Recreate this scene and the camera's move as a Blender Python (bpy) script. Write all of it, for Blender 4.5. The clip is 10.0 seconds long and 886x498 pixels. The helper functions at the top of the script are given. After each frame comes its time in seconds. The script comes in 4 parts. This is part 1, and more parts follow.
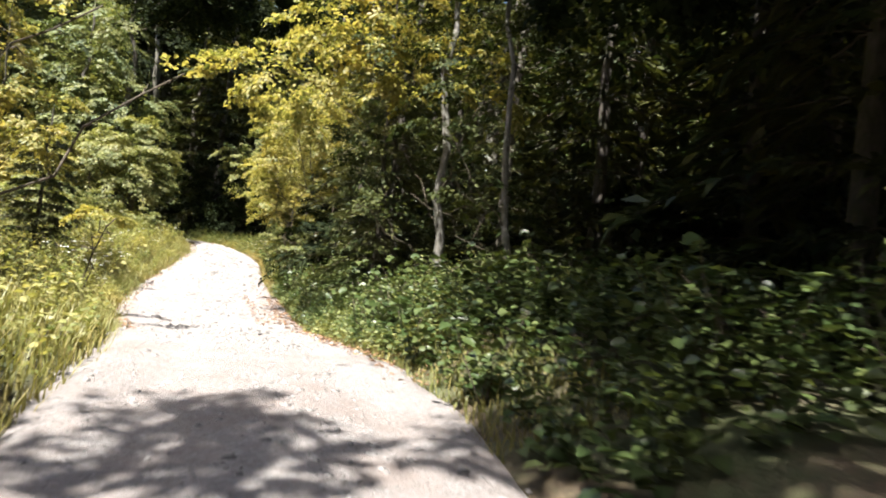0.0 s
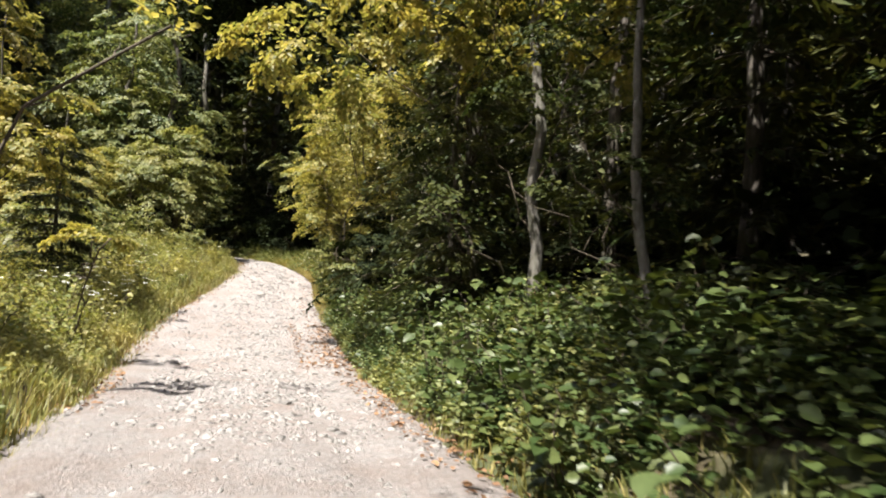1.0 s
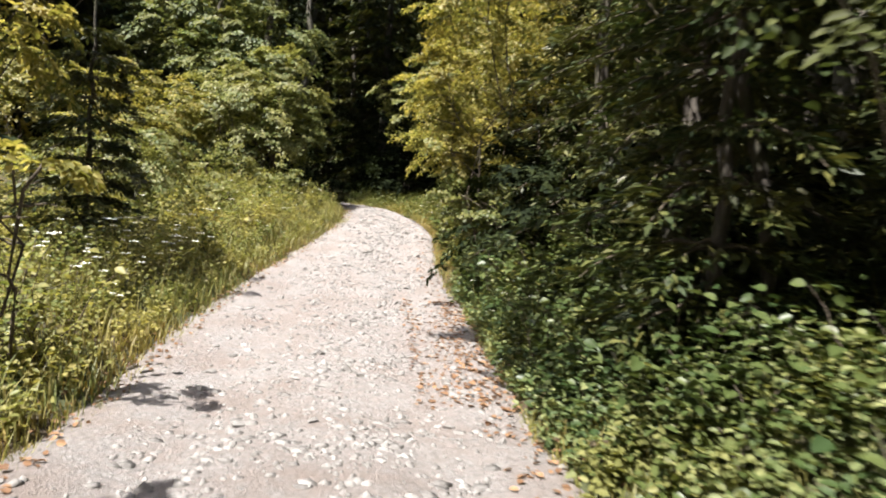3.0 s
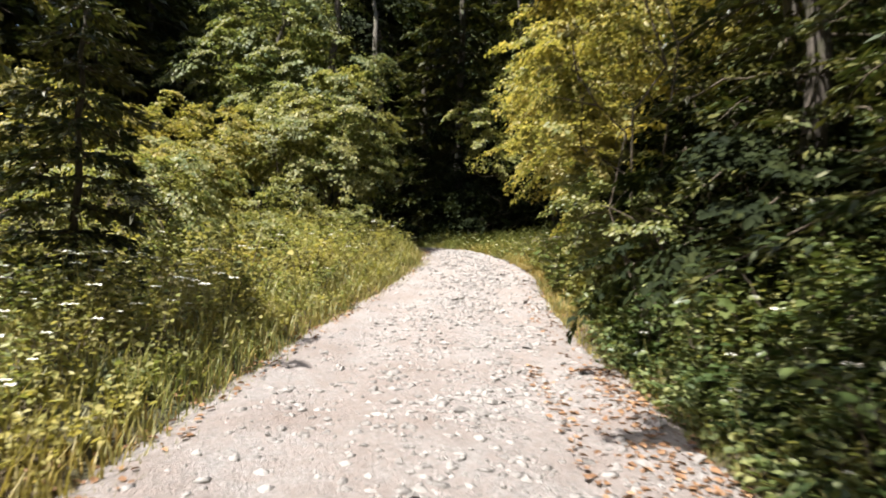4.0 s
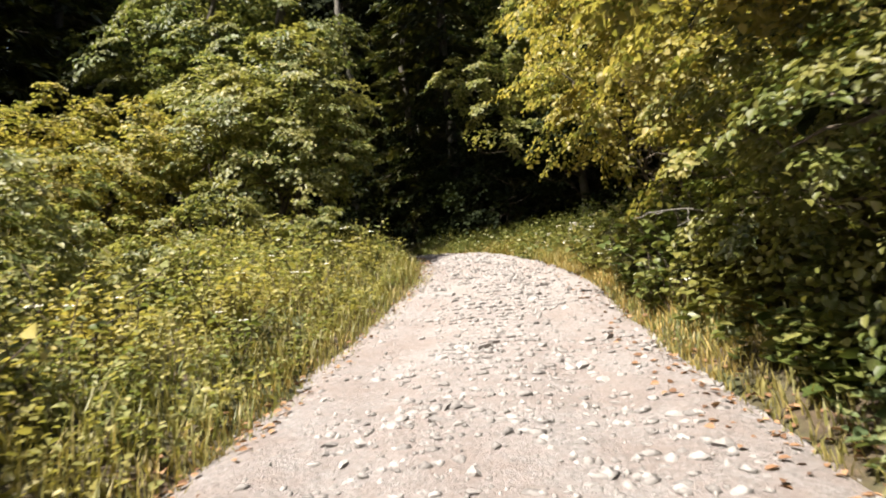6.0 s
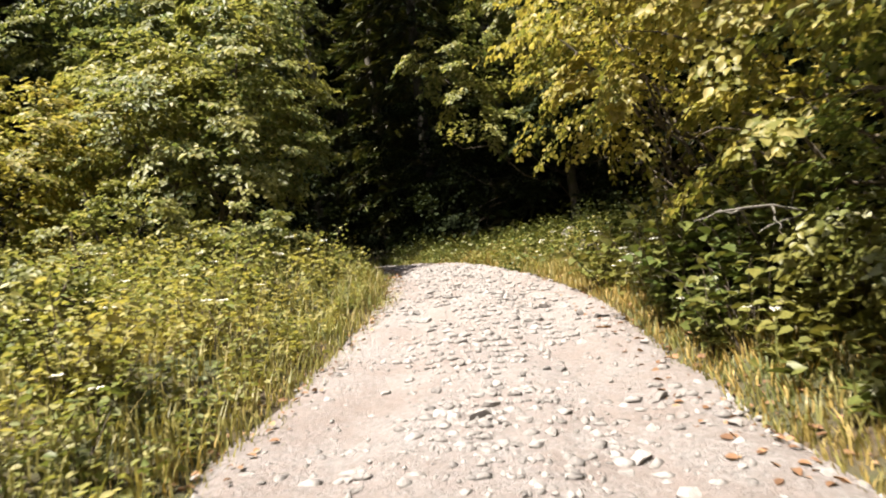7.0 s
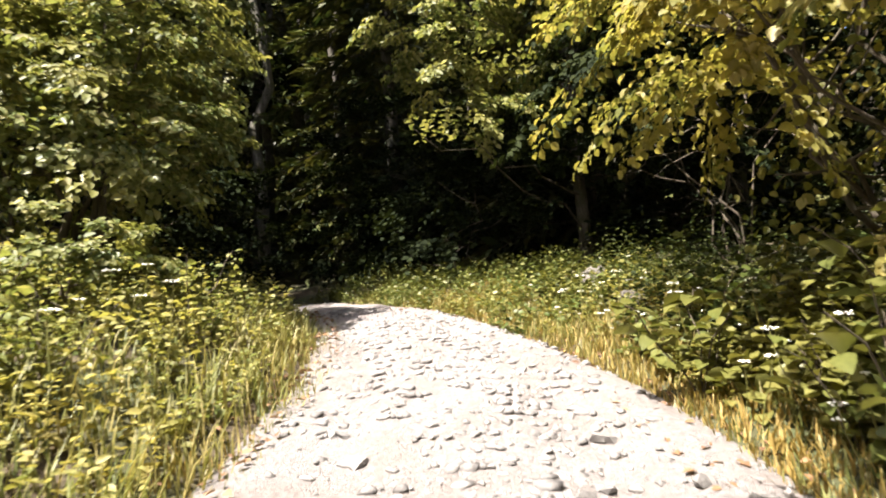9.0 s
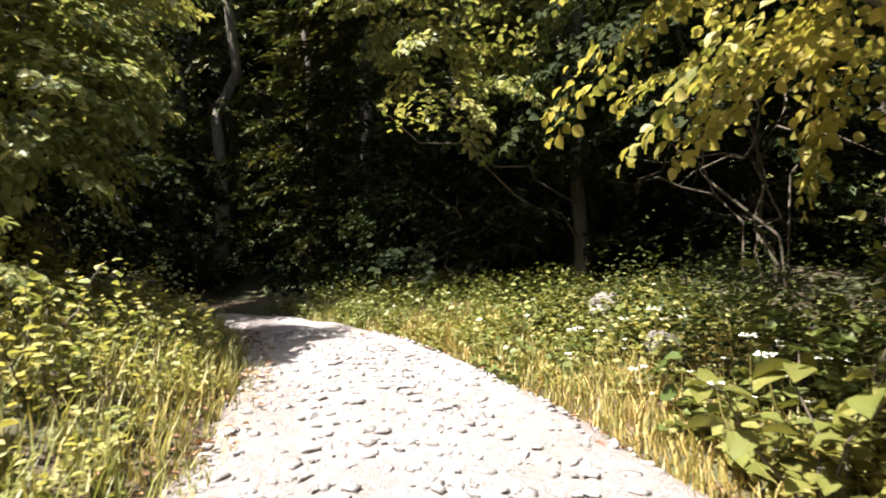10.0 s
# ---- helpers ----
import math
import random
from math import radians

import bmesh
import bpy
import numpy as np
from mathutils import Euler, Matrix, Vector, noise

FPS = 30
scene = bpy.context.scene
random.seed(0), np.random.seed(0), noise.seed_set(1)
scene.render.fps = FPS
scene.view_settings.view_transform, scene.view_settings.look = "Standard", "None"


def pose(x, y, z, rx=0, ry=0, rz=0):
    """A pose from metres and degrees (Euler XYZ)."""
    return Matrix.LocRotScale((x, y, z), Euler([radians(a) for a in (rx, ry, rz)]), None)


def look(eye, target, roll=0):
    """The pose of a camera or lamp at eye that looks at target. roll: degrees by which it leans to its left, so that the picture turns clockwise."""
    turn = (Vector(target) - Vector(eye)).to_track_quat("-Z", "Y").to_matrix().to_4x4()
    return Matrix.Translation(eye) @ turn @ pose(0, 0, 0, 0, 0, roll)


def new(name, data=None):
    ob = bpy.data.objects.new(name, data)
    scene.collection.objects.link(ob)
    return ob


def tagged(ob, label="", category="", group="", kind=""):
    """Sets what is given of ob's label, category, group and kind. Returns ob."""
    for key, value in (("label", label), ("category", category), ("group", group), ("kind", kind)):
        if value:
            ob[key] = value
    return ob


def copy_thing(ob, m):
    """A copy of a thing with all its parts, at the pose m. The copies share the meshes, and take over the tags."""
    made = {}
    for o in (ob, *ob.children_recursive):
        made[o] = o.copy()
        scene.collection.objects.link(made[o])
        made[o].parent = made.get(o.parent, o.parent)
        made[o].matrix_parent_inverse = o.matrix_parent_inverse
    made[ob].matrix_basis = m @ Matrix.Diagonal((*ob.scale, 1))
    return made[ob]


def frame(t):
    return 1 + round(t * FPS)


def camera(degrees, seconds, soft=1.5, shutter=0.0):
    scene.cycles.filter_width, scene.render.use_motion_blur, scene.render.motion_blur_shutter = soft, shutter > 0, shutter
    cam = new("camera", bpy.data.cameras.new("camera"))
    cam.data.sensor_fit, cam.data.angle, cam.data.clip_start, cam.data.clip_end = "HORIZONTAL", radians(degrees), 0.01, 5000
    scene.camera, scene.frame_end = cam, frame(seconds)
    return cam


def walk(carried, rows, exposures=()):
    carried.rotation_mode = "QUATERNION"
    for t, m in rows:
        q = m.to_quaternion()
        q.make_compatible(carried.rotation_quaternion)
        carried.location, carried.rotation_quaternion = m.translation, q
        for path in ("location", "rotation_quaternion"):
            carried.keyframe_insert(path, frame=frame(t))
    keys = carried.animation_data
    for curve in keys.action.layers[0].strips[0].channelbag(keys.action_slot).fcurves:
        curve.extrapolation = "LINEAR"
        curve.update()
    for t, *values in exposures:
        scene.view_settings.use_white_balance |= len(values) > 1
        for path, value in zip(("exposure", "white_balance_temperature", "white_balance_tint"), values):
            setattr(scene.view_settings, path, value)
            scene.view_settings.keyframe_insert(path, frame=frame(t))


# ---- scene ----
cam = camera(70.0, 10.0, soft=1.9, shutter=0.3)
PATH = [
    (0, (0.045, 0.012, 1.444), (0.154, 9.998, 1.947), 6.00),
    (0.5, (-0.225, 1.868, 1.587), (-0.663, 11.843, 2.126), 5.55),
    (1, (-0.494, 3.374, 1.689), (-1.336, 13.323, 2.244), 4.38),
    (1.5, (-0.690, 4.557, 1.833), (-1.857, 14.470, 2.434), 1.59),
    (2, (-1.227, 5.927, 1.804), (-2.865, 15.790, 1.994), 6.62),
    (2.5, (-1.535, 7.091, 1.836), (-3.573, 16.882, 1.849), 4.45),
    (3, (-2.095, 8.484, 1.807), (-4.646, 18.143, 1.352), 4.33),
    (3.2, (-2.380, 9.002, 1.792), (-5.168, 18.601, 1.498), 5.21),
    (4.3, (-4.212, 12.812, 1.359), (-8.130, 22.002, 1.804), 1.54),
    (4.5, (-4.417, 13.262, 1.395), (-8.454, 22.398, 1.883), 2.00),
    (5, (-4.864, 14.356, 1.497), (-8.975, 23.457, 2.014), -0.73),
    (5.5, (-5.277, 15.427, 1.593), (-9.255, 24.592, 2.022), -2.58),
    (6, (-5.641, 16.449, 1.666), (-9.326, 25.738, 2.034), -4.99),
    (6.2, (-5.788, 16.834, 1.703), (-9.353, 26.171, 2.046), -4.94),
    (7.3, (-6.591, 18.996, 1.908), (-9.822, 28.450, 2.335), -5.86),
    (7.5, (-6.707, 19.409, 1.969), (-10.025, 28.837, 2.298), -5.33),
    (8, (-7.016, 20.349, 2.049), (-10.211, 29.814, 2.504), -4.32),
    (8.5, (-7.316, 21.217, 2.132), (-10.317, 30.731, 2.827), -2.96),
    (9, (-7.565, 22.038, 2.222), (-10.347, 31.614, 2.977), -3.30),
    (9.5, (-7.808, 22.857, 2.349), (-10.289, 32.501, 3.261), -1.72),
    (10, (-7.992, 23.638, 2.445), (-10.415, 33.305, 3.266), -1.14),
]
walk(cam, [(t, look(eye, target, roll)) for t, eye, target, roll in PATH],
     exposures=[(0.0, 2.15, 6000, 11), (1.5, 1.55, 6250, 12), (3.0, 1.65, 6050, 12), (5.0, 1.65, 6300, 13), (8.0, 1.92, 6500, 14), (10.0, 2.3, 6100, 14.5)])

# ---- sky and sun: a clear day, the sun high behind the start of the track ----
SUN_TO = Vector((-0.25, -0.43, 0.86)).normalized()
world = bpy.data.worlds.new("sky")
scene.world = world
world.use_nodes = True
wt = world.node_tree
sky = wt.nodes.new("ShaderNodeTexSky")
sky.sky_type = "NISHITA"
sky.sun_disc = False
sky.dust_density = 4.0
sky.sun_elevation = math.asin(SUN_TO.z)
sky.sun_rotation = math.atan2(SUN_TO.x, SUN_TO.y) % (2 * math.pi)
wt.links.new(sky.outputs[0], wt.nodes["Background"].inputs[0])
wt.nodes["Background"].inputs[1].default_value = 0.075
sun_data = bpy.data.lights.new("sun", "SUN")
sun_data.energy, sun_data.angle, sun_data.color = 5.0, radians(0.6), (1.0, 0.93, 0.80)
sun = new("sun", sun_data)
sun.matrix_world = look(SUN_TO * 60, (0, 0, 0))


# ---- materials ----
def material(name):
    m = bpy.data.materials.new(name)
    m.use_nodes = True
    nt = m.node_tree
    return m, nt, nt.nodes["Principled BSDF"], nt.nodes["Material Output"]


def ramp(nt, source, stops):
    r = nt.nodes.new("ShaderNodeValToRGB")
    e = r.color_ramp.elements
    while len(e) < len(stops):
        e.new(0.5)
    for el, (pos, col) in zip(e, stops):
        el.position, el.color = pos, (*col, 1)
    nt.links.new(source, r.inputs[0])
    return r.outputs[0]


def noise_of(nt, scale, detail=4.0, rough=0.6, coords=None, kind="ShaderNodeTexNoise"):
    n = nt.nodes.new(kind)
    n.inputs["Scale"].default_value = scale
    if kind == "ShaderNodeTexNoise":
        n.inputs["Detail"].default_value, n.inputs["Roughness"].default_value = detail, rough
    if coords is None:
        coords = nt.nodes.new("ShaderNodeNewGeometry").outputs["Position"]
    nt.links.new(coords, n.inputs["Vector"])
    return n


def mix(nt, fac, a, b, how="MIX"):
    n = nt.nodes.new("ShaderNodeMix")
    n.data_type, n.blend_type = "RGBA", how
    for sock, v in ((n.inputs[0], fac), (n.inputs[6], a), (n.inputs[7], b)):
        if isinstance(v, bpy.types.NodeSocket):
            nt.links.new(v, sock)
        elif isinstance(v, (int, float)):
            sock.default_value = v
        else:
            sock.default_value = (*v, 1)
    return n.outputs[2]


def bump(nt, bsdf, height, strength, distance):
    b = nt.nodes.new("ShaderNodeBump")
    b.inputs["Strength"].default_value, b.inputs["Distance"].default_value = strength, distance
    nt.links.new(height, b.inputs["Height"])
    nt.links.new(b.outputs[0], bsdf.inputs["Normal"])


def leaf_material(name, stops, glow=0.4, rough=0.48, patch=(0.10, 0.13, 0.02), patch_amount=0.5, patch_scale=0.8, sheen=0.4):
    """Thin leaves: a colour for each leaf, patches of another tint over the crown, and light let through."""
    m, nt, bsdf, out = material(name)
    geo = nt.nodes.new("ShaderNodeNewGeometry")
    col = ramp(nt, geo.outputs["Random Per Island"], stops)
    big = noise_of(nt, patch_scale, 2.0, 0.5)
    fac = ramp(nt, big.outputs[0], [(0.42, (0, 0, 0)), (0.68, (patch_amount,) * 3)])
    col = mix(nt, fac, col, patch)
    fine = noise_of(nt, 60.0, 2.0, 0.5)
    col = mix(nt, 0.25, col, ramp(nt, fine.outputs[0], [(0.3, (0.3, 0.3, 0.3)), (0.7, (1, 1, 1))]), "MULTIPLY")
    nt.links.new(col, bsdf.inputs["Base Color"])
    bsdf.inputs["Roughness"].default_value = rough
    bsdf.inputs["Specular IOR Level"].default_value = sheen
    tr = nt.nodes.new("ShaderNodeBsdfTranslucent")
    nt.links.new(mix(nt, 1.0, col, (1.0, 0.97, 0.54), "MULTIPLY"), tr.inputs[0])
    ms = nt.nodes.new("ShaderNodeMixShader")
    ms.inputs[0].default_value = glow
    nt.links.new(bsdf.outputs[0], ms.inputs[1])
    nt.links.new(tr.outputs[0], ms.inputs[2])
    nt.links.new(ms.outputs[0], out.inputs[0])
    return m


HAZEL = leaf_material("hazel_leaf", [(0.0, (0.090, 0.126, 0.041)), (0.5, (0.180, 0.207, 0.076)), (0.85, (0.290, 0.297, 0.120)), (1.0, (0.440, 0.404, 0.202))], glow=0.48, rough=0.45, patch=(0.331, 0.297, 0.082))
HAZEL_GOLD = leaf_material("golden_hazel_leaf", [(0.0, (0.120, 0.141, 0.038)), (0.4, (0.231, 0.237, 0.066)), (0.8, (0.361, 0.328, 0.108)), (1.0, (0.501, 0.434, 0.177))], glow=0.55, rough=0.45, patch=(0.431, 0.328, 0.070))
# The wood's shade is put into this near-black leaf colour.
SHADE_TINT_LEAF = leaf_material("shade_tinted_forest_leaf", [(0.0, (0.008, 0.013, 0.006)), (0.6, (0.015, 0.022, 0.008)), (1.0, (0.031, 0.039, 0.012))], glow=0.2, rough=0.75, sheen=0.08, patch=(0.03, 0.038, 0.012))
# Leaf colour darkened in place of the half shade on the bank.
HALF_SHADE_LEAF = leaf_material("half_shade_tinted_leaf", [(0.0, (0.018, 0.03, 0.010)), (0.6, (0.04, 0.055, 0.016)), (1.0, (0.085, 0.095, 0.03))], glow=0.3, rough=0.6, sheen=0.15, patch=(0.08, 0.08, 0.02))
NEEDLE = leaf_material("spruce_needle", [(0.0, (0.02, 0.035, 0.012)), (0.6, (0.045, 0.065, 0.018)), (1.0, (0.12, 0.12, 0.032))], glow=0.2, patch=(0.12, 0.10, 0.026))
HERB = leaf_material("herb_leaf", [(0.0, (0.120, 0.156, 0.046)), (0.6, (0.231, 0.252, 0.082)), (1.0, (0.401, 0.373, 0.164))], glow=0.48, patch=(0.431, 0.363, 0.108), patch_amount=0.75, patch_scale=1.0)
BRAMBLE = leaf_material("bramble_leaf", [(0.0, (0.03, 0.055, 0.016)), (0.6, (0.06, 0.09, 0.028)), (1.0, (0.12, 0.145, 0.05))], glow=0.28, rough=0.42, patch=(0.10, 0.115, 0.03))
GRASS = leaf_material("grass_blade", [(0.0, (0.120, 0.147, 0.043)), (0.6, (0.220, 0.227, 0.070)), (1.0, (0.331, 0.278, 0.108))], patch=(0.331, 0.252, 0.076), patch_scale=0.6)
DRY_GRASS = leaf_material("dry_grass", [(0.0, (0.20, 0.16, 0.045)), (0.6, (0.34, 0.26, 0.075)), (1.0, (0.50, 0.38, 0.14))], glow=0.35, rough=0.6, patch=(0.36, 0.22, 0.05))
IVY = leaf_material("ivy_leaf", [(0.0, (0.05, 0.075, 0.018)), (0.6, (0.10, 0.125, 0.03)), (1.0, (0.20, 0.20, 0.06))], glow=0.3, rough=0.45, patch=(0.20, 0.17, 0.04))
BROADLEAF = leaf_material("broadleaf", [(0.0, (0.065, 0.10, 0.042)), (0.6, (0.15, 0.19, 0.075)), (1.0, (0.29, 0.31, 0.13))], glow=0.42, rough=0.5, patch=(0.28, 0.25, 0.07))
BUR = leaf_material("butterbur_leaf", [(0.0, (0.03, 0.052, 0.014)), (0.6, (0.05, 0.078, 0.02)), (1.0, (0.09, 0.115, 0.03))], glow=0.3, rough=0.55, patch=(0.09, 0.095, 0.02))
LITTER = leaf_material("dead_leaf", [(0.0, (0.10, 0.05, 0.025)), (0.6, (0.22, 0.12, 0.06)), (1.0, (0.36, 0.22, 0.12))], glow=0.1, rough=0.8, patch=(0.18, 0.10, 0.05))


def bark_material(name, dark, light, moss):
    m, nt, bsdf, out = material(name)
    co = nt.nodes.new("ShaderNodeTexCoord").outputs["Object"]
    mp = nt.nodes.new("ShaderNodeMapping")
    mp.inputs["Scale"].default_value = (1, 1, 0.25)
    nt.links.new(co, mp.inputs[0])
    n1 = noise_of(nt, 22.0, 6.0, 0.7, mp.outputs[0])
    n2 = noise_of(nt, 4.0, 3.0, 0.6, co)
    col = ramp(nt, n1.outputs[0], [(0.3, dark), (0.6, light), (0.8, tuple(min(1, c * 1.4) for c in light))])
    col = mix(nt, ramp(nt, n2.outputs[0], [(0.48, (0, 0, 0)), (0.64, (0.8, 0.8, 0.8))]), col, moss)
    nt.links.new(col, bsdf.inputs["Base Color"])
    bsdf.inputs["Roughness"].default_value = 0.9
    bump(nt, bsdf, n1.outputs[0], 0.7, 0.03)
    return m


BARK = bark_material("grey_bark", (0.04, 0.034, 0.027), (0.17, 0.155, 0.13), (0.07, 0.075, 0.03))
PALE_BARK = bark_material("pale_bark", (0.09, 0.08, 0.07), (0.19, 0.18, 0.16), (0.08, 0.08, 0.05))
SPRUCE_BARK = bark_material("spruce_bark", (0.025, 0.02, 0.016), (0.10, 0.085, 0.07), (0.05, 0.05, 0.025))
TWIG = bark_material("brown_twig", (0.035, 0.026, 0.016), (0.10, 0.078, 0.055), (0.05, 0.045, 0.025))


def road_material():
    m, nt, bsdf, out = material("pale_gravel")
    v = noise_of(nt, 40.0, kind="ShaderNodeTexVoronoi")
    v2 = noise_of(nt, 75.0, kind="ShaderNodeTexVoronoi")
    n = noise_of(nt, 1.3, 5.0, 0.6)
    n2 = noise_of(nt, 9.0, 4.0, 0.7)
    grain = ramp(nt, v.outputs["Color"], [(0.0, (0.185, 0.172, 0.166)), (0.5, (0.268, 0.251, 0.242)), (1.0, (0.37, 0.352, 0.343))])
    dust = mix(nt, ramp(nt, n2.outputs[0], [(0.4, (0, 0, 0)), (0.62, (0.75, 0.75, 0.75))]), grain, (0.295, 0.256, 0.24))
    col = mix(nt, ramp(nt, n.outputs[0], [(0.40, (0, 0, 0)), (0.70, (0.6, 0.6, 0.6))]), dust, (0.205, 0.155, 0.13))
    nt.links.new(col, bsdf.inputs["Base Color"])
    bsdf.inputs["Roughness"].default_value = 0.9
    n3 = noise_of(nt, 15.0, 7.0, 0.75)
    h = mix(nt, 0.2, n3.outputs[0], v2.outputs["Distance"])
    bump(nt, bsdf, h, 1.0, 0.07)
    return m


def soil_material():
    m, nt, bsdf, out = material("forest_floor")
    n = noise_of(nt, 0.8, 5.0, 0.65)
    n2 = noise_of(nt, 18.0, 5.0, 0.7)
    col = ramp(nt, n2.outputs[0], [(0.25, (0.025, 0.018, 0.010)), (0.55, (0.07, 0.05, 0.028)), (0.8, (0.14, 0.10, 0.06))])
    col = mix(nt, ramp(nt, n.outputs[0], [(0.42, (0, 0, 0)), (0.6, (0.8, 0.8, 0.8))]), col, (0.05, 0.065, 0.02))
    nt.links.new(col, bsdf.inputs["Base Color"])
    bsdf.inputs["Roughness"].default_value = 1.0
    bump(nt, bsdf, n2.outputs[0], 0.8, 0.05)
    return m


def stone_material(name, a, b, c):
    m, nt, bsdf, out = material(name)
    info = nt.nodes.new("ShaderNodeObjectInfo").outputs["Random"]
    isl = nt.nodes.new("ShaderNodeNewGeometry").outputs["Random Per Island"]
    add = nt.nodes.new("ShaderNodeMath")
    add.operation = "ADD"
    nt.links.new(info, add.inputs[0])
    nt.links.new(isl, add.inputs[1])
    fr = nt.nodes.new("ShaderNodeMath")
    fr.operation = "FRACT"
    nt.links.new(add.outputs[0], fr.inputs[0])
    n = noise_of(nt, 30.0, 5.0, 0.7)
    col = mix(nt, 0.45, ramp(nt, fr.outputs[0], [(0.0, a), (0.6, b), (1.0, c)]), ramp(nt, n.outputs[0], [(0.3, a), (0.7, c)]))
    nt.links.new(col, bsdf.inputs["Base Color"])
    bsdf.inputs["Roughness"].default_value = 0.85
    bump(nt, bsdf, n.outputs[0], 0.5, 0.02)
    return m


ROAD = road_material()
SOIL = soil_material()
STONE = stone_material("limestone", (0.075, 0.069, 0.064), (0.205, 0.193, 0.182), (0.32, 0.305, 0.293))
ROCK = stone_material("weathered_rock", (0.05, 0.043, 0.037), (0.12, 0.108, 0.095), (0.22, 0.198, 0.175))
m_petal, _nt, _b, _o = material("white_petal")
_b.inputs["Base Color"].default_value, _b.inputs["Roughness"].default_value = (0.80, 0.80, 0.72, 1), 0.6
PETAL = m_petal


# ---- mesh helpers ----
def mesh_from(name, verts, faces, mat, smooth=False):
    """A mesh from arrays of vertices and of faces with equally many corners."""
    verts, faces = np.asarray(verts, np.float32), np.asarray(faces, np.int32)
    me = bpy.data.meshes.new(name)
    me.vertices.add(len(verts))
    me.vertices.foreach_set("co", verts.ravel())
    me.loops.add(faces.size)
    me.loops.foreach_set("vertex_index", faces.ravel())
    me.polygons.add(len(faces))
    me.polygons.foreach_set("loop_start", np.arange(0, faces.size, faces.shape[1], dtype=np.int32))
    me.update(calc_edges=True)
    if smooth:
        me.polygons.foreach_set("use_smooth", np.ones(len(faces), bool))
    me.materials.append(mat)
    return me


def part(name, me, parent, label=""):
    ob = new(name, me)
    ob.parent = parent
    if label:
        tagged(ob, label)
    return ob


def unit(a):
    return a / np.maximum(np.linalg.norm(a, axis=-1, keepdims=True), 1e-9)


LEAF_A = (np.array([(0, 0, 0), (.28, .5, .12), (.68, .42, .10), (1, 0, -.10), (.68, -.42, .10), (.28, -.5, .12)]), np.array([(0, 1, 2, 3), (0, 3, 4, 5)]))
LEAF_C = (np.array([(0, 0, 0), (.14, .30, .05), (.45, .50, .12), (.78, .36, .08), (1, 0, -.14), (.78, -.36, .08), (.45, -.50, .12), (.14, -.30, .05), (.45, 0, 0.0)]),
          np.array([(0, 1, 2, 8), (8, 2, 3, 4), (8, 4, 5, 6), (0, 8, 6, 7)]))
LEAF_B = (np.array([(0, 0, 0), (.5, .5, .08), (1, 0, -.06), (.5, -.5, .08)]), np.array([(0, 1, 2, 3)]))


def leaves(pos, way, up, size, width=0.6, shape=LEAF_A):
    """Leaf blades: at pos, pointing along way, their upper side to up."""
    t, f = shape
    way = unit(way)
    side = unit(np.cross(way, up))
    nor = np.cross(side, way)
    size = np.asarray(size)[:, None, None]
    v = pos[:, None] + size * (t[None, :, 0:1] * way[:, None] + width * t[None, :, 1:2] * side[:, None] + t[None, :, 2:3] * nor[:, None])
    k = len(t)
    faces = (f[None] + k * np.arange(len(pos))[:, None, None]).reshape(-1, f.shape[1])
    return v.reshape(-1, 3), faces


def merge(chunks):
    vs, fs, n = [], [], 0
    for v, f in chunks:
        vs.append(v)
        fs.append(np.asarray(f) + n)
        n += len(v)
    return np.concatenate(vs), np.concatenate(fs)


def tube(points, radii, sides=8):
    """A tapered tube along a bent line."""
    p, r = np.asarray(points, float), np.asarray(radii, float)
    d = unit(np.gradient(p, axis=0))
    ref = np.where(np.abs(d[:, 2:3]) > 0.9, np.array([[1.0, 0, 0]]), np.array([[0, 0, 1.0]]))
    a = unit(np.cross(d, ref))
    b = np.cross(d, a)
    ang = np.arange(sides) * 2 * np.pi / sides
    ring = p[:, None] + r[:, None, None] * (np.cos(ang)[None, :, None] * a[:, None] + np.sin(ang)[None, :, None] * b[:, None])
    n, i = len(p), np.arange(sides)
    f = [np.stack([k * sides + i, k * sides + (i + 1) % sides, (k + 1) * sides + (i + 1) % sides, (k + 1) * sides + i], 1) for k in range(n - 1)]
    return ring.reshape(-1, 3), np.concatenate(f)


def bent(rng, a, b, n=7, wobble=0.08, sag=0.0):
    """A slightly crooked line from a to b."""
    a, b = np.asarray(a, float), np.asarray(b, float)
    s = np.linspace(0, 1, n)[:, None]
    w = rng.normal(0, wobble, (n, 3)) * np.linalg.norm(b - a) * np.sin(s * np.pi) * 0.5
    p = a + (b - a) * s + w
    p[:, 2] += sag * np.sin(s[:, 0] * np.pi)
    return p


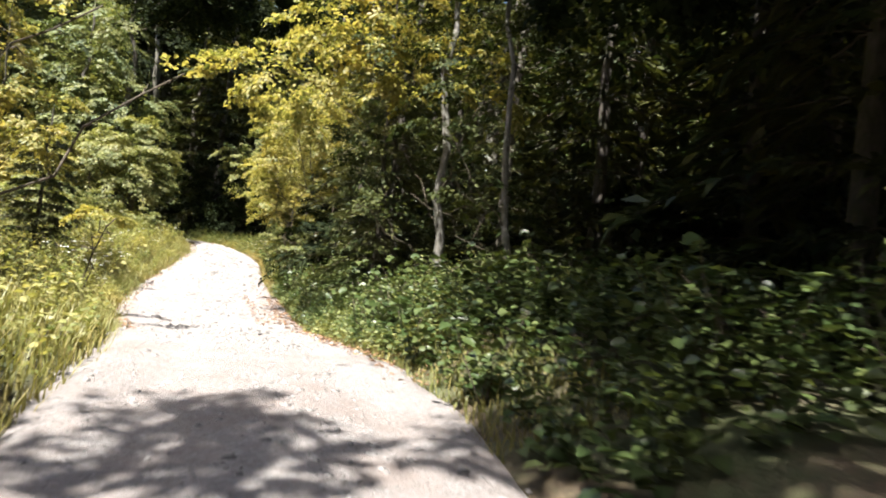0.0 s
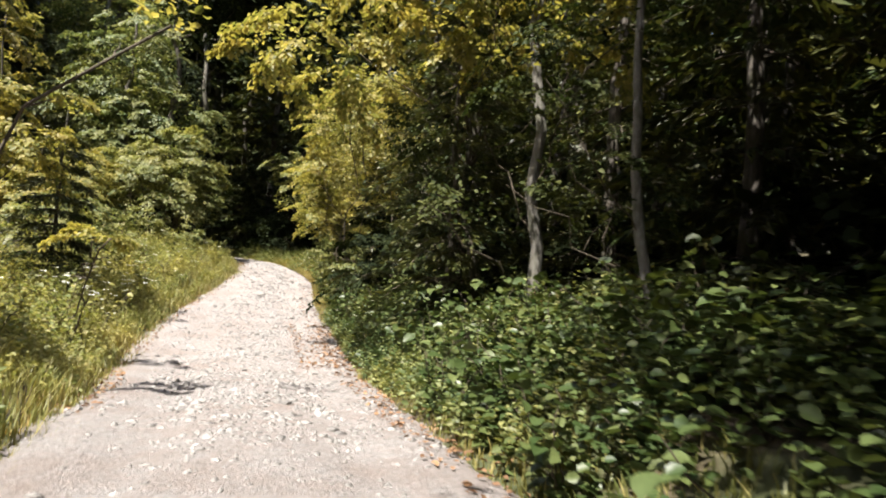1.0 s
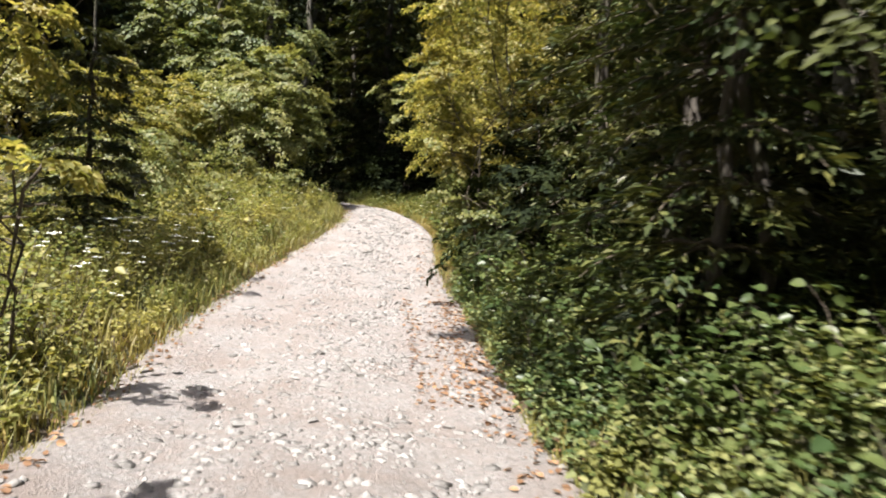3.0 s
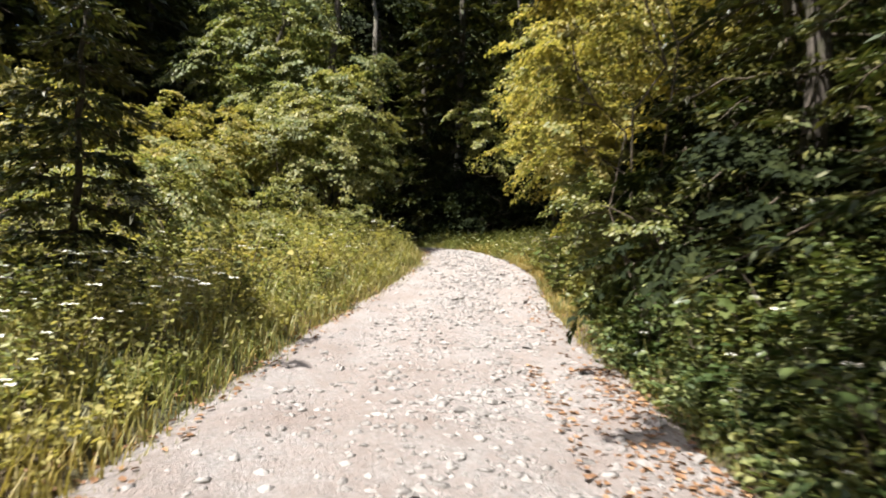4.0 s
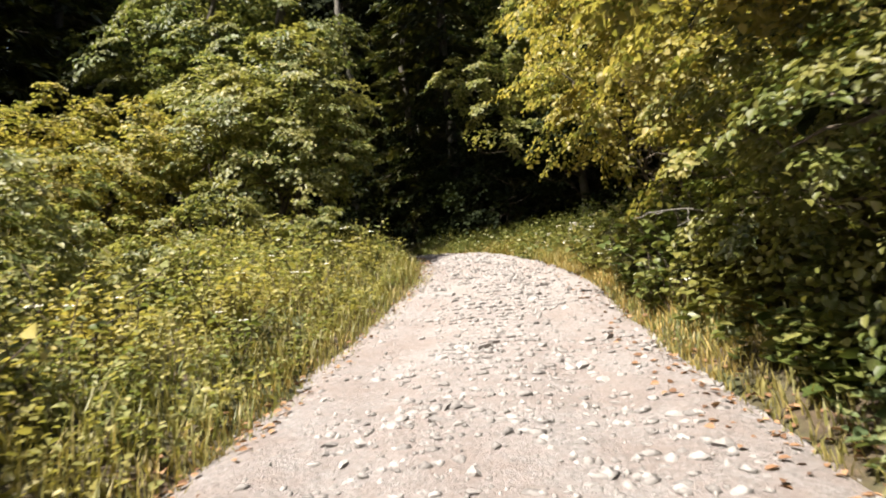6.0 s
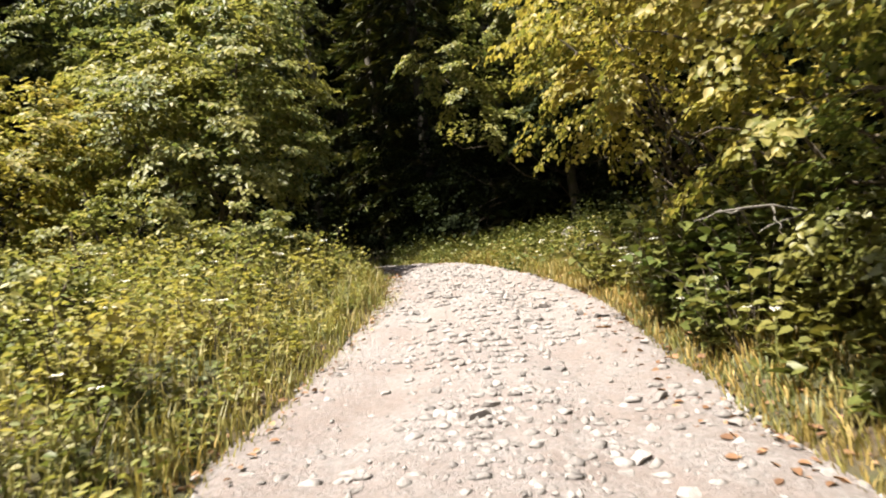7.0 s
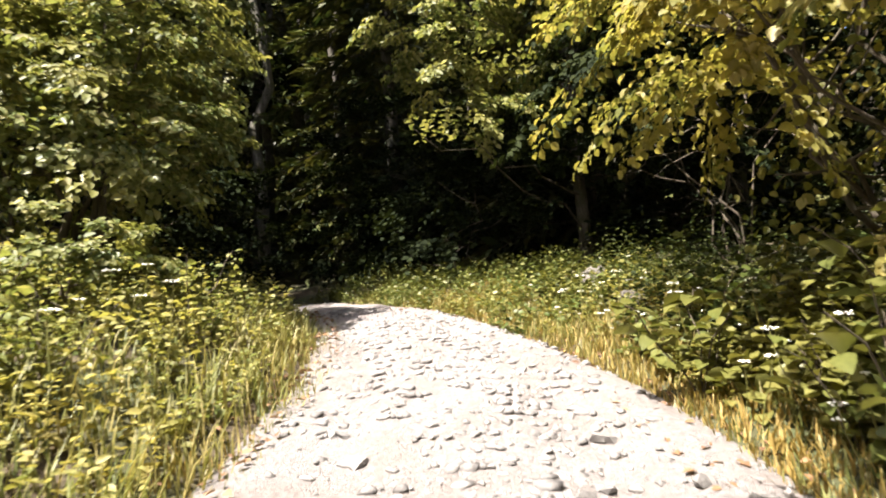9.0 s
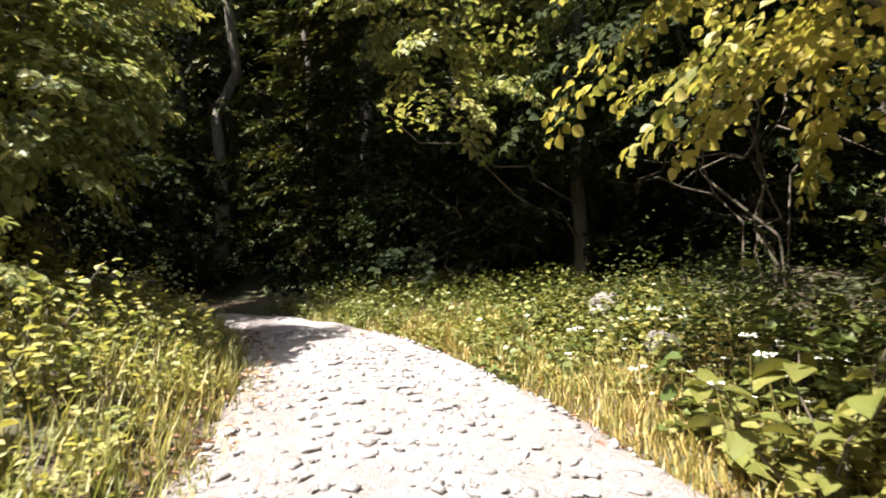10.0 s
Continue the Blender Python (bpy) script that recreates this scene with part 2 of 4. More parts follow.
# ---- the lie of the land: a gravel track, uphill and bending to its left ----
STATIONS = [  # left edge x, y; right edge x, y; height
    (-1.5, -30, 1.9, -30, -0.4), (-1.6, 0, 1.3, 0, 0.04), (-2.55, 4.3, 0.6, 4.8, 0.38), (-3.4, 6.7, -0.2, 7.4, 0.44),
    (-4.6, 9.5, -1.4, 10.6, 0.28), (-6.1, 12.3, -2.6, 14.0, 0.03), (-7.3, 15.2, -3.55, 16.5, 0.20), (-8.2, 17.8, -4.45, 18.8, 0.42),
    (-8.75, 19.8, -5.35, 20.8, 0.63), (-9.4, 22.4, -6.1, 23.0, 0.88), (-9.9, 24.8, -6.85, 25.4, 1.25), (-10.4, 27.0, -7.75, 27.4, 1.62),
    (-11.2, 28.9, -9.05, 29.2, 1.90), (-12.4, 30.6, -10.5, 31.0, 2.08), (-14.4, 32.2, -12.8, 33.6, 2.2), (-17.5, 33.8, -16.3, 36.0, 2.3),
    (-38.0, 40.0, -37.0, 42.6, 3.5), (-70.0, 50.0, -69.0, 52.6, 6.0)]


def resample(rows, step):
    r = np.array(rows, float)
    mid = (r[:, 0:2] + r[:, 2:4]) / 2
    s = np.r_[0, np.cumsum(np.linalg.norm(np.diff(mid, axis=0), axis=1))]
    q = np.arange(0, s[-1], step)
    out = np.stack([np.interp(q, s, r[:, k]) for k in range(5)], 1)
    k = np.exp(-0.5 * (np.arange(-12, 13) * step / 0.8) ** 2)
    k /= k.sum()
    pad = np.pad(out, ((12, 12), (0, 0)), mode="edge")
    return np.stack([np.convolve(pad[:, c], k, "valid") for c in range(5)], 1)


TRACK = resample(STATIONS, 0.2)
T_L, T_R, T_Z = TRACK[:, 0:2], TRACK[:, 2:4], TRACK[:, 4]
T_C, T_HALF = (T_L + T_R) / 2, np.linalg.norm(T_R - T_L, axis=1) / 2
T_LEFT = unit(T_L - T_R)


def waves(x, y, scale, seed):
    r = np.random.default_rng(seed)
    out = 0
    for k in range(5):
        a, ph, fr = r.uniform(0, 6.28), r.uniform(0, 6.28), scale * r.uniform(0.6, 2.2)
        out = out + np.sin((x * np.cos(a) + y * np.sin(a)) * fr + ph)
    return out / 5


def smooth01(v):
    v = np.clip(v, 0, 1)
    return v * v * (3 - 2 * v)


def beside(x, y):
    """For places: metres beyond the track's edge, side (1: left, -1: right), the track's height there."""
    x, y = np.atleast_1d(np.asarray(x, float)), np.atleast_1d(np.asarray(y, float))
    d, side, rz = np.empty(len(x)), np.empty(len(x)), np.empty(len(x))
    for i in range(0, len(x), 4000):
        q = np.stack([x[i:i + 4000], y[i:i + 4000]], 1)
        dd = ((q[:, None] - T_C[None]) ** 2).sum(-1)
        k = dd.argmin(1)
        d[i:i + 4000] = np.sqrt(dd[np.arange(len(q)), k]) - T_HALF[k]
        side[i:i + 4000] = np.sign(((q - T_C[k]) * T_LEFT[k]).sum(1) + 1e-9)
        rz[i:i + 4000] = T_Z[k]
    return d, side, rz


def land(x, y):
    """The ground's height."""
    x, y = np.atleast_1d(np.asarray(x, float)), np.atleast_1d(np.asarray(y, float))
    d, side, rz = beside(x, y)
    e = np.maximum(d, 0)
    left = 0.22 * smooth01(e / 1.2) + 0.07 * np.minimum(e, 60)
    right = (0.40 - 0.25 * smooth01((y - 25) / 3)) * smooth01(e / 1.4) + 0.12 * np.minimum(e, 60)
    z = rz + np.where(side > 0, left, right)
    z = z - 0.16 * smooth01((0.1 - d) / 0.35)
    rough = waves(x, y, 1.6, 3) * 0.06 + waves(x, y, 0.35, 4) * 0.15 * smooth01(e / 5)
    return z + rough * smooth01(e / 0.8)


def lz(x, y):
    return float(land(x, y)[0])


def axis(parts):
    return np.unique(np.concatenate([np.arange(a, b, s) for a, b, s in parts]).round(3))


def build_ground():
    xs = axis([(-600, -100, 60), (-100, -40, 8), (-40, -20, 1.2), (-20, 8, 0.35), (8, 30, 1.2), (30, 100, 8), (100, 601, 60)])
    ys = axis([(-600, -100, 60), (-100, -30, 8), (-30, -4, 1.2), (-4, 38, 0.35), (38, 62, 1.2), (62, 100, 8), (100, 601, 60)])
    gx, gy = np.meshgrid(xs, ys)
    z = land(gx.ravel(), gy.ravel())
    v = np.stack([gx.ravel(), gy.ravel(), z], 1)
    w, h = len(xs), len(ys)
    i = (np.arange(h - 1)[:, None] * w + np.arange(w - 1)[None]).ravel()
    f = np.stack([i, i + 1, i + w + 1, i + w], 1)
    ob = new("ground", mesh_from("ground", v, f, SOIL, True))
    return tagged(ob, "brown forest floor with moss and leaf litter under trees", "ground", kind="structure")


def track_height(x, y, u, z):
    """Height of the gravel: two wheel ruts, a raised middle, hollows."""
    rut = -0.045 * (np.exp(-((u - 0.48) / 0.16) ** 2) + np.exp(-((u + 0.48) / 0.16) ** 2))
    return z + rut + 0.03 * (1 - u * u) + 0.022 * waves(x, y, 3.0, 7) + 0.02 * waves(x, y, 1.1, 8) - 0.10 * smooth01((np.abs(u) - 0.86) / 0.3)


def build_road():
    us = np.linspace(-1.14, 1.14, 34)
    k = np.arange(60, len(TRACK) - 60)
    c, l, hw, z = T_C[k], T_LEFT[k], T_HALF[k], T_Z[k]
    ragged = [1 + 0.06 * waves(k * 0.2, k * 0.0, 1.6, seed) + 0.05 * waves(k * 0.2, k * 0.0, 5.0, seed + 1) for seed in (11, 13)]
    wide = np.where(us[None] > 0, ragged[0][:, None], ragged[1][:, None]) * hw[:, None]
    pts = c[:, None] + l[:, None] * (us[None] * wide)[..., None]
    zz = track_height(pts[..., 0], pts[..., 1], us[None], z[:, None])
    v = np.concatenate([pts, zz[..., None]], -1).reshape(-1, 3)
    w, h = len(us), len(k)
    i = (np.arange(h - 1)[:, None] * w + np.arange(w - 1)[None]).ravel()
    f = np.stack([i, i + w, i + w + 1, i + 1], 1)
    ob = new("road", mesh_from("road", v, f, ROAD, True))
    return tagged(ob, "pale stony gravel forest track with wheel ruts", "track", kind="structure")


ground = build_ground()
road = build_road()


# ---- woody plants ----
def loose_crown(rng, lobes, twigs, per_twig, size, twig_len=0.55, droop=0.25, hollow=0.55, width=0.62, shape=LEAF_A, flat=0.8):
    """For trees far off: leaf sprays that fill a crown of several lobes (centre, radii), thicker towards the outside and with an uneven outline."""
    lobes = np.array(lobes, float)
    area = (lobes[:, 3] * lobes[:, 4] + lobes[:, 4] * lobes[:, 5] + lobes[:, 3] * lobes[:, 5])
    clumps = max(10, twigs // 22)
    pick = rng.choice(len(lobes), clumps, p=area / area.sum())
    oc = unit(rng.normal(size=(clumps, 3)))
    lump = 1 + 0.25 * waves(oc[:, 0] * 3 + pick * 7, oc[:, 1] * 3 + oc[:, 2] * 3, 2.2, 21)
    rad = lump * (hollow + (1 - hollow) * rng.random(clumps) ** 0.55)
    pc = lobes[pick, :3] + oc * lobes[pick, 3:] * rad[:, None]
    wc = unit(oc * 0.8 + rng.normal(size=(clumps, 3)) * 0.35 + np.array([0, 0, -droop]))
    tc = rng.normal(size=(clumps, 3)) * 0.22
    j = rng.integers(clumps, size=twigs)
    spread = 0.155 * lobes[pick, 3:5].mean(1)[j]
    o, p = oc[j], pc[j] + rng.normal(size=(twigs, 3)) * np.array([1, 1, 0.30]) * spread[:, None]
    way = unit(wc[j] + rng.normal(size=(twigs, 3)) * 0.32)
    ln = twig_len * rng.uniform(0.6, 1.3, twigs)
    k = per_twig
    s = (np.arange(k) + 0.5) / k
    pos = p[:, None] + way[:, None] * (ln[:, None] * s[None])[..., None]
    pos[..., 2] -= (0.25 * ln[:, None] * s[None] ** 2)
    side = unit(np.cross(way, np.array([0, 0, 1.0]) + rng.normal(size=(twigs, 3)) * 0.1))
    sgn = np.where(np.arange(k) % 2 == 0, 1.0, -1.0)
    lw = way[:, None] * 0.6 + side[:, None] * (sgn[None, :, None] * 0.8) + rng.normal(size=(twigs, k, 3)) * 0.25
    up = np.array([0, 0, flat]) + o[:, None] * 0.45 + tc[j][:, None] + rng.normal(size=(twigs, k, 3)) * 0.28
    n = twigs * k
    sz = size * rng.uniform(0.65, 1.25, n)
    return leaves(pos.reshape(n, 3), lw.reshape(n, 3), up.reshape(n, 3), sz, width, shape)


def crown(rng, lobes, twigs, per_twig, size, twig_len=0.55, droop=0.25, hollow=0.55, width=0.62, shape=LEAF_A, flat=0.8):
    """A crown of separate boughs: each a flat drooping fan of side twigs with leaves on both sides, growing out of the lobes, with gaps between them."""
    if shape is LEAF_B:
        return loose_crown(rng, lobes, twigs, per_twig, size, twig_len, droop, hollow, width, shape, flat)
    lobes = np.array(lobes, float)
    area = (lobes[:, 3] * lobes[:, 4] + lobes[:, 4] * lobes[:, 5] + lobes[:, 3] * lobes[:, 5])
    m, k = 11, 7
    n = max(6, int(0.62 * twigs * per_twig / (m * k)))
    pick = rng.choice(len(lobes), n, p=area / area.sum())
    o = unit(rng.normal(size=(n, 3)) + np.array([0, 0, 0.15]))
    lump = 1 + 0.22 * waves(o[:, 0] * 3 + pick * 7, o[:, 1] * 3 + o[:, 2] * 3, 2.2, 21)
    r = lobes[pick, 3:]
    base = lobes[pick, :3] + o * r * (lump * (0.45 + 0.42 * rng.random(n) ** 0.7))[:, None]
    ahead = unit(o * np.array([1, 1, 0.55]) + rng.normal(size=(n, 3)) * 0.25 + np.array([0, 0, 0.22]))
    length = np.clip(0.46 * r[:, :2].mean(1), 0.32, 0.95) * rng.uniform(0.65, 1.35, n)
    nor = unit(np.array([0, 0, 1.0]) + o * 0.30 + rng.normal(size=(n, 3)) * 0.16)
    across = unit(np.cross(ahead, nor))
    s = np.linspace(0.12, 1.0, m)
    fall = droop + 0.15
    foot = base[:, None] + ahead[:, None] * (length[:, None] * s[None])[..., None]
    foot[..., 2] -= fall * length[:, None] * s[None] ** 2
    sgn = np.where(np.arange(m) % 2 == 0, 1.0, -1.0)
    sgn[-1] = 0.0
    way = unit(ahead[:, None] * 0.75 + across[:, None] * (0.85 * sgn)[None, :, None] + rng.normal(size=(n, m, 3)) * 0.12 - np.array([0, 0, 1.0]) * (fall * s)[None, :, None])
    tl = length[:, None] * (0.62 - 0.38 * s)[None] * rng.uniform(0.7, 1.25, (n, m))
    q = (np.arange(k) + 0.7) / k
    pos = foot[:, :, None] + way[:, :, None] * (tl[..., None] * q)[..., None]
    pos[..., 2] -= 0.18 * tl[..., None] * q ** 2
    pos += rng.normal(size=pos.shape) * 0.02
    side = unit(np.cross(way, nor[:, None]))
    g = np.where(np.arange(k) % 2 == 0, 1.0, -1.0)
    lw = way[:, :, None] * 0.6 + side[:, :, None] * (0.8 * g)[None, None, :, None] + rng.normal(size=pos.shape) * 0.24 - np.array([0, 0, 0.45])
    up = nor[:, None, None] + 0.55 * o[:, None, None] + rng.normal(size=pos.shape) * 0.32
    c = n * m * k
    v1 = leaves(pos.reshape(c, 3), lw.reshape(c, 3), up.reshape(c, 3), size * rng.uniform(0.6, 1.25, c), width, shape)
    h = c // 9
    pick = rng.choice(len(lobes), h, p=area / area.sum())
    inner = lobes[pick, :3] + unit(rng.normal(size=(h, 3))) * lobes[pick, 3:] * (0.75 * rng.random(h) ** 0.4)[:, None]
    v2 = leaves(inner, rng.normal(size=(h, 3)) * np.array([1, 1, 0.5]), np.array([0, 0, 1.0]) + rng.normal(size=(h, 3)) * 0.3, size * rng.uniform(0.7, 1.3, h), width, shape)
    return merge([v1, v2])


def thing(name, x, y, sink=0.05, z=None):
    ob = new(name)
    ob.empty_display_size = 0.2
    ob.location = (x, y, (lz(x, y) if z is None else z) - sink)
    return ob


def shrub(x, y, lobes, twigs, size, label, seed, mat=HAZEL, stems=6, per_twig=8, twig_len=0.6, droop=0.25, name="hazel_shrub", hollow=0.55, category="shrub", group="", shape=LEAF_A, width=0.66, thick=0.05):
    """A many-stemmed shrub: crooked stems up from the foot and a leafy crown of lobes, given from the foot."""
    rng = np.random.default_rng(seed)
    ob = thing(name, x, y)
    lob = np.array(lobes, float)
    for k in range(stems):
        c = lob[k % len(lob)]
        tip = c[:3] + rng.normal(0, 0.35, 3) * c[3:]
        a = rng.uniform(0, 6.28)
        foot = np.array([0.18 * math.cos(a), 0.18 * math.sin(a), -0.12])
        line = bent(rng, foot, tip, 8, 0.10)
        stem = part("stem", mesh_from("stem", *tube(line, np.linspace(thick, 0.012, 8) * rng.uniform(0.8, 1.3), 7), TWIG, True), ob, "crooked grey-brown stem")
        for j in range(4):
            b = line[3 + j]
            end = b + (unit(rng.normal(size=3) + np.array([0, 0, 0.3]))) * c[3:] * 0.8
            part("twig", mesh_from("twig", *tube(bent(rng, b, end, 5, 0.12), np.linspace(0.016, 0.004, 5), 5), TWIG, True), stem)
    v, f = crown(rng, lob, twigs, per_twig, size, twig_len, droop, hollow, width, shape)
    part("foliage", mesh_from("foliage", v, f, mat), ob, "dense leaf sprays")
    return tagged(ob, label, category, group)


def spruce(x, y, height, reach, label, seed, low=0.3, density=1.0, needle=0.15, bark=SPRUCE_BARK, radius=0.17, group="", name="spruce_tree", reps=3, step=0.42):
    """A conifer: straight trunk, whorls of drooping boughs with flat needle sprays."""
    rng = np.random.default_rng(seed)
    ob = thing(name, x, y, 0.1)
    top = np.array([rng.normal(0, 0.15), rng.normal(0, 0.15), height])
    n = 12
    line = bent(rng, (0, 0, -0.1), top, n, 0.01)
    part("trunk", mesh_from("trunk", *tube(line, np.linspace(radius, 0.02, n), 12), bark, True), ob, "straight rough dark trunk")
    wood, chunks = [], []
    h = low
    while h < height - 0.3:
        frac = 1 - h / height
        for a in rng.uniform(0, 6.28) + np.arange(5) * 1.2566 + rng.normal(0, 0.2, 5):
            ln = reach * (0.25 + 0.75 * frac) * rng.uniform(0.6, 1.1)
            m = 8
            s = np.linspace(0, 1, m)
            base = line[0] + (top - line[0]) * (h / height)
            dirn = np.array([math.cos(a), math.sin(a), 0])
            bl = base + dirn * (ln * s)[:, None]
            bl[:, 2] += 0.10 * ln * s - 0.42 * ln * s ** 2 + rng.normal(0, 0.02, m)
            wood.append(tube(bl, np.linspace(0.022, 0.004, m), 5))
            k = int(34 * ln * density) + 6
            u = rng.uniform(0.12, 1.0, k)
            pos = np.stack([np.interp(u, s, bl[:, c]) for c in range(3)], 1)
            sd = np.array([-dirn[1], dirn[0], 0]) * rng.choice([-1, 1], k)[:, None]
            off = rng.random(k) ** 0.8 * 0.42 * ln * (1.05 - u)
            pos = pos + sd * off[:, None] + dirn * (off * 0.5)[:, None] - np.array([0, 0, 1]) * (0.22 * off)[:, None]
            for rep in range(reps):
                wy = dirn * 0.9 + sd * rng.uniform(0.2, 1.1, k)[:, None] + rng.normal(0, 0.3, (k, 3)) + np.array([0, 0, -0.30])
                chunks.append(leaves(pos + rng.normal(0, 0.035, (k, 3)), wy, np.array([0, 0, 1.0]) + rng.normal(0, 0.35, (k, 3)), needle * rng.uniform(0.6, 1.3, k), 0.30, LEAF_B))
        h += step + 0.02 * h
    tagged(part("branchwork", mesh_from("branchwork", *merge(wood), TWIG, True), ob), kind="stuff")
    part("foliage", mesh_from("foliage", *merge(chunks), NEEDLE), ob, "drooping dark green needle sprays")
    return tagged(ob, label, "tree", group)


def tree(x, y, height, radius, lobes, twigs, size, label, seed, mat=HAZEL, bark=BARK, lean=(0, 0), per_twig=8, twig_len=0.6, droop=0.2, name="tree", group="", shape=LEAF_A, hollow=0.5, limbs=7):
    """A single-trunked broadleaf: tapered trunk, limbs into the lobes, leaf sprays."""
    rng = np.random.default_rng(seed)
    ob = thing(name, x, y, 0.1)
    top = np.array([lean[0], lean[1], height])
    n = 14
    line = bent(rng, (0, 0, -0.1), top, n, 0.02)
    rr = np.linspace(radius, radius * 0.25, n)
    rr[0] *= 1.35
    part("trunk", mesh_from("trunk", *tube(line, rr, 14), bark, True), ob, "tapered trunk with mottled bark")
    lob = np.array(lobes, float)
    for k in range(limbs):
        c = lob[k % len(lob)]
        h = np.clip(c[2] - rng.uniform(0.6, 1.6), 0.5, height * 0.95)
        i = int(np.clip(h / height * (n - 1), 1, n - 2))
        tip = c[:3] + rng.normal(0, 0.4, 3) * c[3:]
        part("limb", mesh_from("limb", *tube(bent(rng, line[i], tip, 7, 0.10), np.linspace(max(0.012, radius * 0.16), 0.006, 7), 7), TWIG, True), ob)
    part("foliage", mesh_from("foliage", *crown(rng, lob, twigs, per_twig, size, twig_len, droop, hollow, 0.62, shape), mat), ob, "leaf sprays with gaps")
    return tagged(ob, label, "tree", group)


# left of the track
shrub(-13.9, 27.9, [(0.0, 0, 2.3, 1.8, 1.8, 1.2), (0.2, 0.3, 3.6, 1.5, 1.6, 1.0), (-1.3, -0.5, 2.9, 1.5, 1.4, 1.3), (1.2, 0.1, 1.9, 0.9, 1.1, 0.6), (0.5, 0.2, 4.6, 0.8, 0.9, 0.5)], 4600, 0.105,
      "tall leafy hazel shrub, sunlit yellow-green, beside the track", 101, stems=8, group="hazels along the track")
shrub(-17.0, 25.5, [(0, 0, 1.4, 1.8, 1.9, 1.0), (0.2, 1.5, 2.3, 1.4, 1.2, 0.9), (-0.6, -1.2, 1.9, 1.3, 1.3, 0.9), (0.7, -1.6, 1.0, 1.2, 1.2, 0.6), (-0.2, 0.3, 3.1, 0.6, 0.7, 0.4)], 3600, 0.10,
      "rounded hazel shrub with golden-green tips on the verge", 102, HAZEL_GOLD, group="hazels along the track")
shrub(-18.9, 22.6, [(0.3, 0.8, 3.0, 1.1, 1.1, 0.6), (0, 0, 2.2, 1.2, 1.1, 0.8), (-0.9, 0.4, 3.7, 0.9, 0.9, 0.5)], 1500, 0.105,
      "hazel with golden sprays above a shaded thicket", 121, HAZEL_GOLD, stems=5, thick=0.025, droop=0.45, group="hazels along the track")
shrub(-7.9, 7.8, [(0, 0, 1.6, 1.3, 1.3, 1.1), (-0.3, 0.4, 3.0, 1.4, 1.4, 1.1), (0.2, -0.5, 4.2, 1.2, 1.2, 0.9), (3.9, 1.7, 3.45, 0.55, 0.45, 0.25), (2.2, 0.9, 4.0, 0.8, 0.6, 0.3)], 2300, 0.11,
      "leafy hazel shrub glowing yellow-green on the verge", 119, HAZEL_GOLD, stems=6, thick=0.02, group="hazels along the track")
spruce(-11.0, 17.6, 4.3, 1.6, "bushy young spruce with drooping boughs behind the verge", 103, low=0.35, density=1.5, radius=0.06, group="spruces", step=0.3)
shrub(-13.2, 20.4, [(0, 0, 1.1, 1.4, 1.4, 0.8), (0.3, 0.6, 1.7, 1.1, 1.1, 0.6)], 1100, 0.09,
      "low hazel thicket with yellow-green leaves", 123, HAZEL, stems=6, thick=0.025, droop=0.5, group="hazels along the track")
tree(-10.8, 15.2, 7.4, 0.035, [(1.3, -0.4, 3.2, 0.9, 0.8, 0.3), (0.9, 0.2, 4.2, 1.0, 1.0, 0.4), (-0.5, 0.2, 3.9, 1.1, 1.1, 0.5), (-0.2, 0.0, 5.4, 1.1, 1.1, 0.5), (-0.8, -0.4, 6.5, 1.2, 1.2, 0.5)], 1250, 0.105,
     "slender young hazel tree with yellow-green leaves by the track", 104, HAZEL_GOLD, SPRUCE_BARK, droop=0.45, group="hazels along the track")
tree(-18.2, 31.4, 11.5, 0.15, [(0, 0, 4.4, 3.0, 2.4, 1.5), (1.4, 0.4, 6.2, 2.6, 2.3, 1.4), (-1.9, -0.3, 6.0, 2.4, 2.2, 1.4), (-0.2, 0.2, 8.4, 2.8, 2.5, 1.6), (0.6, 0.6, 10.4, 2.0, 2.0, 1.2)], 4200, 0.15,
     "broad feathery grey-green tree rising behind the hazels", 122, BROADLEAF, SPRUCE_BARK, twig_len=0.7, droop=0.4)
tree(-22.5, 35.5, 16.0, 0.24, [(0, 0, 9.5, 3.2, 3.2, 2.6), (1.5, -1.2, 7.2, 2.4, 2.4, 1.8), (-1.0, 1.0, 13.0, 3.0, 3.0, 2.6)], 3000, 0.17,
     "tall green broadleaf tree rising behind the shrubs", 105, BROADLEAF, twig_len=0.8, shape=LEAF_B)
shrub(-7.0, 12.5, [(0.65, -0.35, 1.75, 0.36, 0.32, 0.1)], 50, 0.085, "small hazel sapling with a bright spray of leaves", 118, HAZEL_GOLD, stems=2,
      thick=0.015, name="hazel_sapling", group="hazels along the track")

for k, (fx, fy, fh) in enumerate(((-12.2, 22.6, 1.0), (-13.6, 25.0, 1.4), (-14.6, 23.0, 1.3), (-12.4, 26.2, 0.9), (-13.6, 21.4, 1.0))):
    shrub(fx, fy, [(0, 0, 0.5 * fh, 0.8, 0.8, 0.4 * fh), (0.3, 0.3, 0.8 * fh, 0.6, 0.6, 0.35 * fh), (-0.3, 0.2, 0.95 * fh, 0.4, 0.4, 0.25 * fh)], 420, 0.075, "low leafy bramble bush among the verge herbs", 130 + k,
          HAZEL, stems=4, thick=0.01, name="bramble_bush", group="bushes on the verge")

